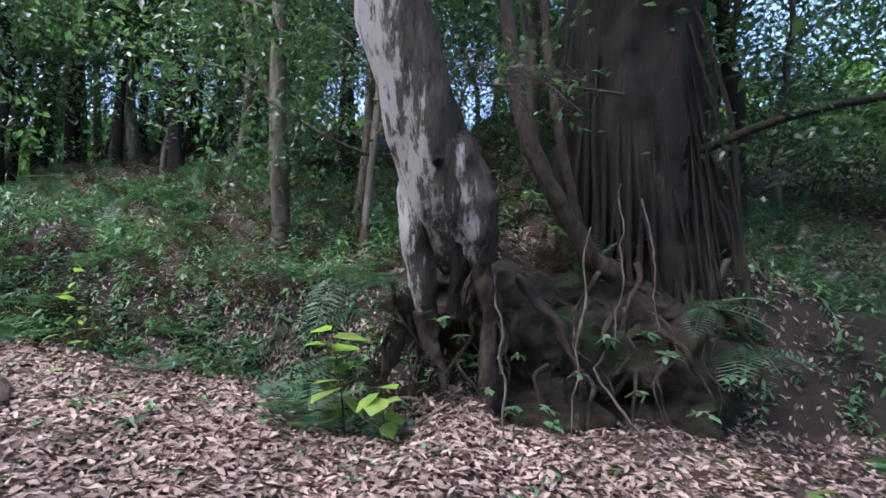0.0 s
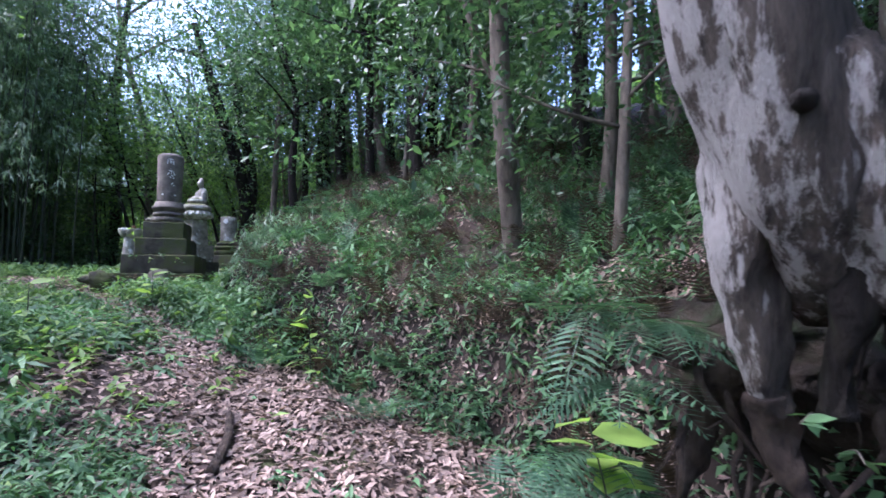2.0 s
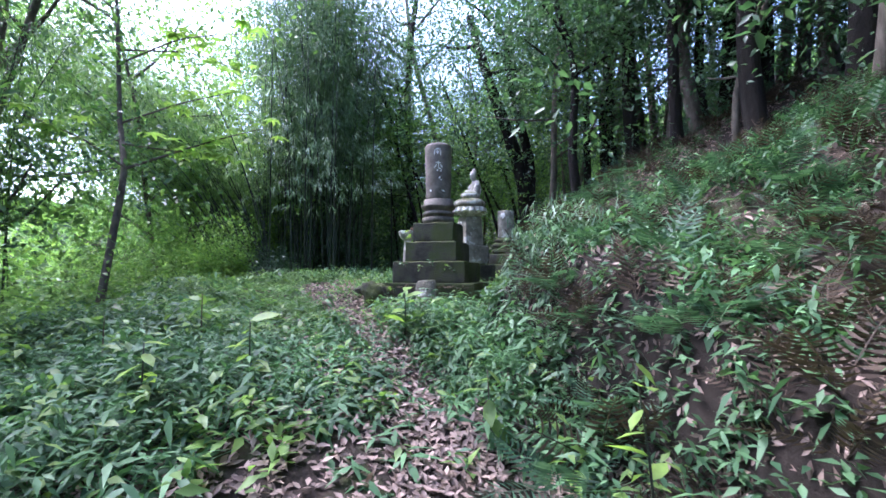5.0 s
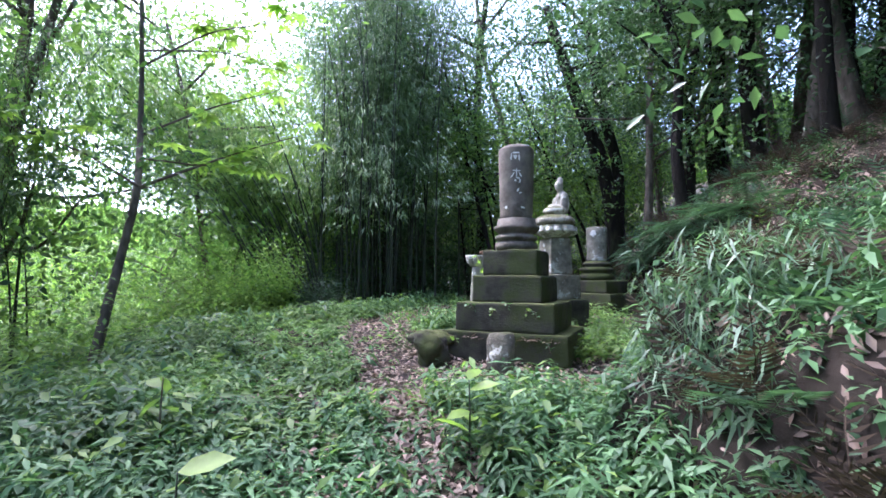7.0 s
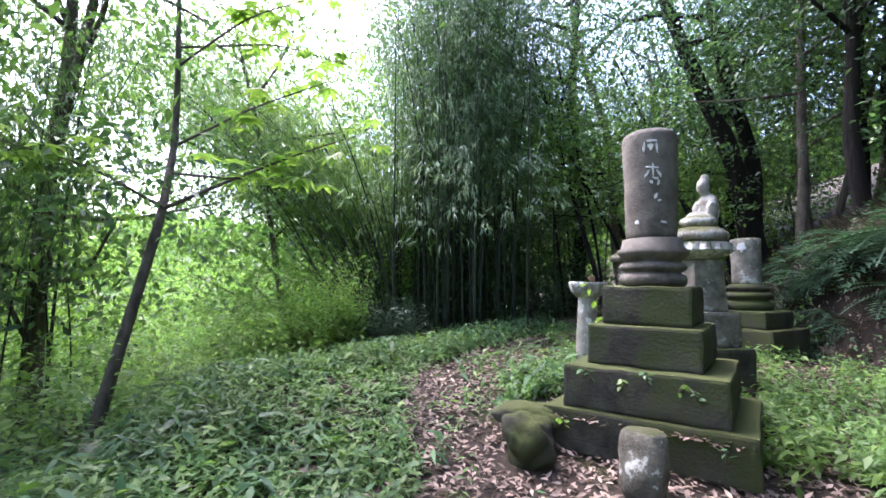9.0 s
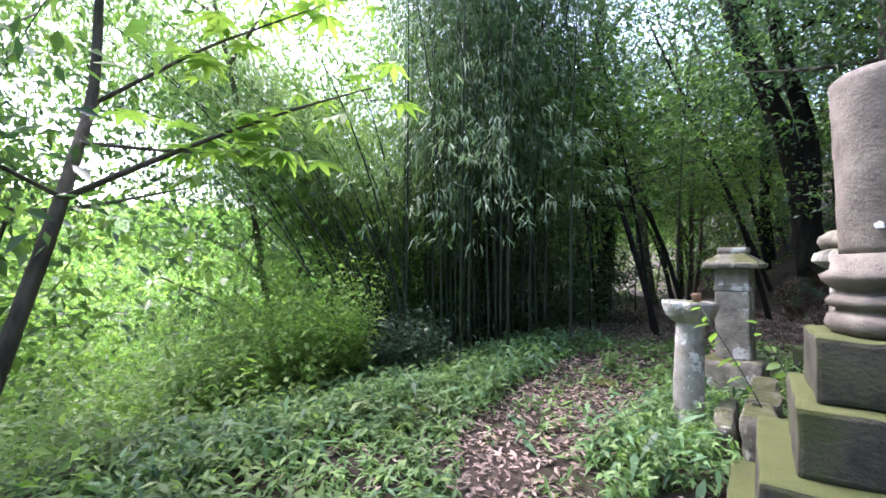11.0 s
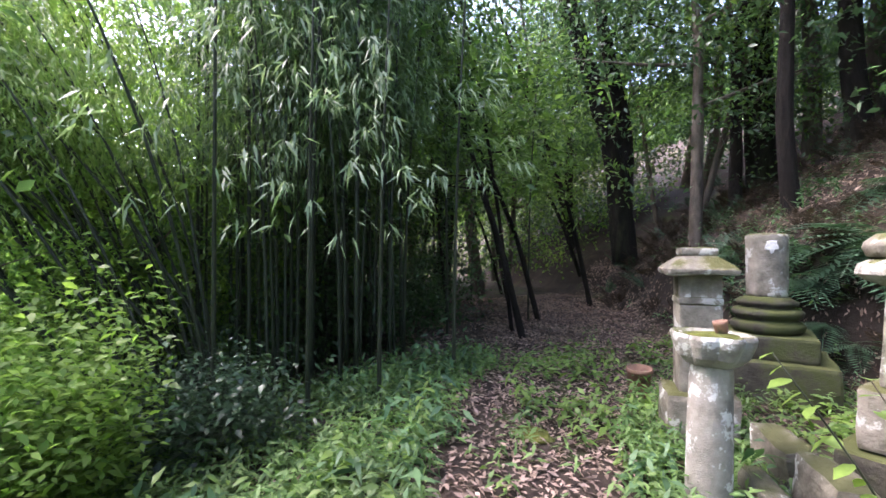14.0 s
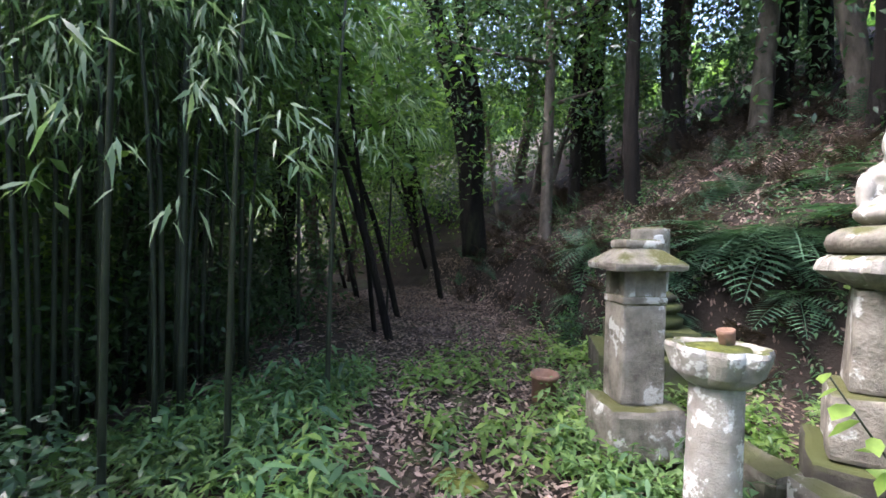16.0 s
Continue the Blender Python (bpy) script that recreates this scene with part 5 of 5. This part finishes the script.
for x, y, s in ((-10.7, 9.45, 1.6), (-10.1, 9.4, 1.7), (-9.4, 9.3, 1.6), (-11.4, 9.3, 1.2), (-8.7, 9.1, 1.5), (-8.1, 8.6, 1.4), (-9.8, 10.3, 1.6), (-10.9, 10.6, 1.5), (-9.0, 8.4, 0.8), (-12.4, 9.8, 1.2)):
    fern(x, y, s, 11, None, math.pi, "large fern hanging from the dark slope")


def fern_stuff(name, n, xr, yr, dens, size, material, label, r):
    x, y = scatter(n, xr, yr, dens, r)
    k, per = len(x), 6
    i = np.repeat(np.arange(k), per)
    pos = np.stack([x[i], y[i], height(x, y)[i]], 1)
    me = leaves(name, FROND_FAR, pos, r.uniform(0, 6.28, k * per), r.normal(0.75, 0.3, k * per), r.normal(0, 0.45, k * per), size * r.uniform(0.6, 1.2, k)[i], material)
    return tagged(new(name, me), label, "ferns", kind="stuff")


fern_stuff("fern_bed", 900, (-8, 4), (5.0, 13), lambda x, y: (from_line(x, y)[1] > 0.6) * np.clip(1.2 * patchy(x, y, 0.7, 6) - 0.1 - 0.3 * (x < -2.5), 0, 1), 0.46, FERN, "bed of green ferns covering the lower slope", r)
fern_stuff("fern_bed", 260, (-18, -3), (7.8, 17), lambda x, y: (from_line(x, y)[1] > 0.2) * np.clip(1.2 * patchy(x, y, 0.6, 1) - 0.3, 0, 1), 0.5, FERN, "scattered ferns on the dark slope", r)
fern_stuff("withered_ferns", 2700, (-17, 2), (4.4, 14), lambda x, y: (from_line(x, y)[1] > 0.05) * patchy(x, y, 0.9, 9), 0.42, DEADFERN, "brown withered fern fronds on the slope", r)


# single plants with broad leaves
def sprig(name, base, tip, n, size, material, label, category="plant", pattern=OVAL, seed=1, wide=1.0, pair=True):
    q = np.random.default_rng(seed)
    ob = empty(name, pose(*base), label, category)
    line = bend([(0, 0, -0.03), tuple((np.array(tip) - base) * 0.5 + (0.02, 0.0, 0.03)), tuple(np.array(tip) - base)], 10)
    v, f = tube(line, np.linspace(0.008, 0.003, 10), 6)
    part("stem", mesh_of("stem", v, f, BARK_MID if material is not BRIGHT else CULM, True), None, ob)
    leaf = leaves("leaf", pattern, np.zeros((1, 3)), [0], [0], [0], [1.0], material, wide)
    d = line[-1] - line[0]
    heading = math.atan2(d[1], d[0]) - math.pi / 2
    for i in range(n):
        k = 0.3 + 0.7 * i / max(1, n - 1)
        p = [np.interp(k, np.linspace(0, 1, 10), line[:, c]) for c in range(3)]
        a = heading + (1 if i % 2 else -1) * q.uniform(0.5, 1.3) if pair else q.uniform(0, 6.28)
        part("leaf", leaf, None, ob, "", Matrix.Translation(p) @ Matrix.Rotation(a, 4, "Z") @ Matrix.Rotation(q.uniform(-0.8, 0.35), 4, "X") @ Matrix.Rotation(q.uniform(-0.5, 0.5), 4, "Y") @ Matrix.Scale(size * q.uniform(0.7, 1.15), 4))
    return ob


def G(x, y):
    return np.array([x, y, hz(x, y)])


sprig("young_shrub", G(-0.72, 4.02), (-0.80, 3.90, 1.22), 12, 0.25, BRIGHT, "young shrub with large pale yellow-green leaves", seed=3, wide=1.6, pair=False)
sprig("young_shrub", G(-0.42, 3.95), (-0.45, 3.85, 0.85), 9, 0.20, BRIGHT, "young shrub with pale green leaves at the roots", seed=4, wide=1.6, pair=False)
sprig("young_shrub", G(-3.45, 4.60), (-3.5, 4.55, 1.75), 8, 0.16, BRIGHT, "small yellow-green seedling on the bank", seed=5, pair=False)
sprig("young_shrub", G(1.75, 3.1), (1.8, 3.05, 0.62), 8, 0.16, HERB_LIGHT, "broad-leaved seedling in the leaf litter", seed=6, wide=1.5, pair=False)
sprig("young_shrub", G(2.3, 3.4), (2.3, 3.35, 0.85), 8, 0.17, HERB, "broad-leaved seedling beneath the bank", seed=16, wide=1.4, pair=False)
for i, (x, y, z) in enumerate(((0.62, 4.05, 2.15), (0.82, 4.25, 1.93), (1.5, 4.5, 1.15), (1.2, 4.45, 1.1), (1.62, 4.45, 1.0), (0.45, 4.22, 0.62), (0.75, 4.15, 0.55), (-0.05, 4.2, 1.25))):
    sprig("creeper", (x, y + 0.25, z), (x - 0.05, y - 0.1, z + 0.03), 8, 0.10, HERB, "glossy green creeper on the earth bank", "creeper", OVAL, 40 + i, 1.0, False)
for i in range(12):
    x, z = -0.4 + 0.21 * i, 0.62 + 0.5 * ((i * 7) % 5) / 4
    sprig("creeper", (x, 4.45, z), (x + 0.05, 4.12, z + 0.05), 6, 0.075, HERB, "small green creeper rooted in the earth bank", "creeper", OVAL, 140 + i, 1.0, False)
for i, (x, y) in enumerate(((-5.3, 3.1), (-5.9, 4.3), (-4.9, 2.6), (-6.3, 2.7), (-4.4, 4.35), (-5.7, 2.2))):
    sprig("young_shrub", G(x, y), (x, y, hz(x, y) + 0.42), 7, 0.17, BRIGHT if i < 3 else HERB_LIGHT, "light green seedling among the low plants", seed=60 + i, pair=False)


sprig("leaning_seedling", G(-9.12, 5.72), (-9.62, 5.42, 2.80), 14, 0.11, BRIGHT, "leaning seedling with light green leaves before the pedestal", seed=90, wide=1.1)
sprig("leaning_seedling", G(-9.0, 5.9), (-9.35, 5.62, 2.72), 12, 0.11, HERB_LIGHT, "leaning seedling with green leaves before the pedestal", seed=91, wide=1.1)


def palmate(at, n, size, turn, tilt):
    """Seven long leaflets spread like a hand."""
    a = np.linspace(-2.3, 2.3, 7)
    return np.repeat(np.array([at]), 7, 0), turn + a, np.full(7, tilt) - 0.1, np.zeros(7), size * (0.7 + 0.4 * np.cos(a / 2))


# leaning sapling with palmate leaves
def sapling():
    ob = empty("sapling", pose(-8.3, 1.4, hz(-8.3, 1.4) - 0.05), "slim leaning sapling with hand-shaped bright leaves", "tree")
    o = np.array((-8.3, 1.4, hz(-8.3, 1.4) - 0.05))
    W = lambda *p: np.array(p) - o
    trunk = bend([W(-8.3, 1.4, o[2]), W(-8.55, 1.42, 2.2), W(-8.97, 1.47, 3.43), W(-9.2, 1.36, 3.8), W(-9.48, 1.25, 4.14), W(-9.55, 1.2, 5.0), W(-9.6, 1.1, 6.6)], 26)
    v, f = tube(trunk, np.linspace(0.05, 0.018, 26), 10, 0.04)
    part("trunk", mesh_of("trunk", v, f, BARK_MID, True), None, ob)
    q = np.random.default_rng(9)
    data = []
    limbs = [([W(-8.97, 1.47, 3.43), W(-9.05, 2.1, 3.75), W(-9.2, 2.7, 4.05), W(-9.4, 3.1, 4.25)], 0.02), ([W(-9.2, 1.36, 3.8), W(-9.2, 2.0, 3.75), W(-9.1, 2.7, 3.75)], 0.015), ([W(-9.48, 1.25, 4.14), W(-9.4, 2.0, 4.5), W(-9.3, 2.8, 4.75)], 0.016),
             ([W(-8.97, 1.47, 3.43), W(-8.6, 1.1, 3.7), W(-8.2, 0.7, 3.8)], 0.015), ([W(-9.55, 1.2, 5.0), W(-9.3, 2.0, 5.4), W(-9.0, 3.0, 5.5)], 0.015), ([W(-9.55, 1.2, 5.2), W(-10.2, 2.0, 5.6), W(-10.8, 2.8, 5.6)], 0.015), ([W(-9.6, 1.1, 5.8), W(-9.0, 0.4, 6.2), W(-8.4, 0.0, 6.3)], 0.015)]
    for pts, rad in limbs:
        line = bend(pts, 12)
        v, f = tube(line, np.linspace(rad, 0.004, 12), 6, 0.05)
        part("branch", mesh_of("branch", v, f, BARK_MID, True), None, ob)
        for k in range(4, 12):
            for _ in range(2):
                data.append(palmate(line[k] + q.normal(0, 0.10, 3) + (0, 0, 0.03), 7, q.uniform(0.12, 0.22), q.uniform(0, 6.28), q.normal(-0.1, 0.25)))
    cols = [np.concatenate(c) for c in zip(*data)]
    part("crown", leaves("crown", NARROW, cols[0], cols[1], cols[2], cols[3], cols[4], BRIGHT, 2.2), None, ob)


sapling()


# ---- far woods on the other side of the valley ----
def far_woods():
    q = np.random.default_rng(55)
    n = 26000
    a, d = q.uniform(0, 2 * math.pi, n), 45 * (5.5 ** q.uniform(0, 1, n))
    x, y = -5 + d * np.cos(a), 3 + d * np.sin(a)
    k = np.clip(d / 45, 1, 4)
    pos = np.stack([x, y, height(x, y) + q.uniform(0, 5, n) * np.sqrt(k)], 1)
    return leaves("far_woods", LEAF, pos, q.uniform(0, 6.28, n), q.normal(0.2, 0.6, n), q.normal(0, 0.8, n), 2.2 * k * q.uniform(0.6, 1.3, n), CROWN_LIGHT, 2.0)


tagged(new("far_woods", far_woods()), "distant green wooded hills across the valley", "woods", kind="stuff")

# a dead pale branch on the path, twigs before the dark trunk, a bough to its side
v, f = tube(bend([(-2.62, 3.30, hz(-2.62, 3.3) + 0.03), (-2.9, 3.55, hz(-2.9, 3.55) + 0.06), (-3.3, 3.78, hz(-3.3, 3.78) + 0.05)], 12), np.linspace(0.035, 0.022, 12), 9, 0.08)
tagged(part("fallen_branch", mesh_of("fallen_branch", v, f, ROOT, True)), "pale dead branch lying on the leaf litter", "branch")


def twig_bush(base, reach, seed, label, n_leaf, leaf, material):
    q = np.random.default_rng(seed)
    ob = empty("twiggy_bough", pose(*base), label, "branch")
    wood_parts, ends = [], []
    main = bend([(0, 0, 0), np.array(reach) * 0.5 + (0, 0, 0.05), reach], 12)
    wood_parts.append(tube(main, np.linspace(0.012, 0.004, 12), 6, 0.05))
    for i in range(16):
        s = main[q.integers(2, 12)]
        e = s + np.array(reach) * q.uniform(0.15, 0.4) + q.normal(0, 0.13, 3)
        line = bend([s, (s + e) / 2 + q.normal(0, 0.03, 3), e], 7)
        wood_parts.append(tube(line, np.linspace(0.005, 0.002, 7), 5))
        for j in range(3):
            b = line[q.integers(2, 7)]
            g = b + q.normal(0, 0.09, 3)
            wood_parts.append(tube([b, (b + g) / 2, g], [0.003, 0.002, 0.0015], 4))
            ends.append(g)
    v, f = joined(wood_parts)
    part("twig", mesh_of("twig", v, f, VINE, True), None, ob, "bare pale branching twig")
    pos = np.array(ends)[q.integers(0, len(ends), n_leaf)] + q.normal(0, 0.03, (n_leaf, 3))
    part("foliage", leaves("foliage", BROAD, pos, q.uniform(0, 6.28, n_leaf), q.normal(-0.2, 0.4, n_leaf), q.normal(0, 0.4, n_leaf), leaf * q.uniform(0.6, 1.2, n_leaf), material), None, ob)


twig_bush((1.35, 4.45, 3.05), (-1.15, -0.4, -0.05), 3, "bough of bare pale twigs before the dark trunk", 60, 0.09, HERB)
twig_bush((1.0, 4.3, 2.85), (-0.55, -0.4, 0.2), 5, "leafy twigs before the dark trunk", 50, 0.09, HERB)
bough = empty("low_bough", pose(2.4, 5.6, 2.9), "long dark leafy bough reaching from the trunk", "branch")
v, f = tube(bend([(-0.3, 0, -0.1), (0.6, -0.3, 0.25), (1.6, -0.5, 0.35), (3.2, -0.6, 0.5)], 16), np.linspace(0.05, 0.02, 16), 9, 0.06)
part("limb", mesh_of("limb", v, f, BARK_DARK, True), None, bough)
q = np.random.default_rng(8)
n = 700
s = q.uniform(0.1, 1, n)
pos = np.stack([-0.3 + 3.5 * s, -0.5 * s, -0.1 + 0.6 * s], 1) + q.normal(0, 1, (n, 3)) * (0.35, 0.35, 0.22)
part("foliage", leaves("foliage", BROAD, pos, q.uniform(0, 6.28, n), q.normal(-0.3, 0.4, n), q.normal(0, 0.5, n), q.uniform(0.06, 0.12, n), CROWN), None, bough)

# leafy sprays at the edge of the bamboo grove
def spray(x, y, z, seed, count=26, size=0.165):
    q = np.random.default_rng(seed)
    ob = empty("bamboo_spray", pose(x, y, hz(x, y) - 0.1), "bamboo culm with pale drooping leaf sprays, coloured as lit, at the grove edge", "bamboo", "grove edge culms")
    h = z - hz(x, y) + 0.1
    (v, f), line = culm_mesh(q, h * 1.9, 0.022, 0.35)
    part("culm", mesh_of("culm", v, f, CULM, True), None, ob)
    pos, yaw = [], []
    for i in range(count):
        k = q.uniform(0.34, 0.75)
        b = np.array([np.interp(k, np.linspace(0, 1, 15), line[:, c]) for c in range(3)])
        a = q.uniform(-1.3, 1.3)
        e = b + np.array([math.cos(a), math.sin(a) * 1.2, 0.1]) * q.uniform(0.15, 0.8)
        for j in range(9):
            pos.append(e + q.normal(0, 0.04, 3))
            yaw.append(a - math.pi / 2 + q.normal(0, 0.9))
    n = len(pos)
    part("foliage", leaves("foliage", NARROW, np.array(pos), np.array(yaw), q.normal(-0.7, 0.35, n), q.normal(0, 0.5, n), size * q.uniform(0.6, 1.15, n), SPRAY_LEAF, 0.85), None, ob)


for i, (x, y, z) in enumerate(((-12.35, 3.9, 4.3), (-12.3, 4.5, 4.1), (-12.3, 3.2, 4.4), (-12.6, 5.4, 4.4))):
    spray(x, y, z, 80 + i)

# small plants rooted in the joints of the steps
for i, (a, b, h) in enumerate(((-0.30, -0.53, 0.56), (-0.12, -0.535, 0.52), (0.05, -0.54, 0.58), (0.22, -0.535, 0.53), (0.34, -0.53, 0.50), (-0.45, -0.64, 0.24), (0.48, -0.64, 0.22), (0.1, -0.64, 0.2))):
    p = Matrix.Translation((MX, MY, 1.66)) @ Matrix.Rotation(radians(MTURN), 4, "Z") @ Vector((a, b + 0.03, h - 0.05))
    e = Matrix.Translation((MX, MY, 1.66)) @ Matrix.Rotation(radians(MTURN), 4, "Z") @ Vector((a + random.uniform(-0.06, 0.06), b - 0.08, h + 0.02))
    sprig("step_creeper", tuple(p), tuple(e), 6, 0.055, HERB_LIGHT if i % 2 else HERB, "small leafy creeper rooted in the stone steps", "creeper", OVAL, 120 + i, 1.1, False)
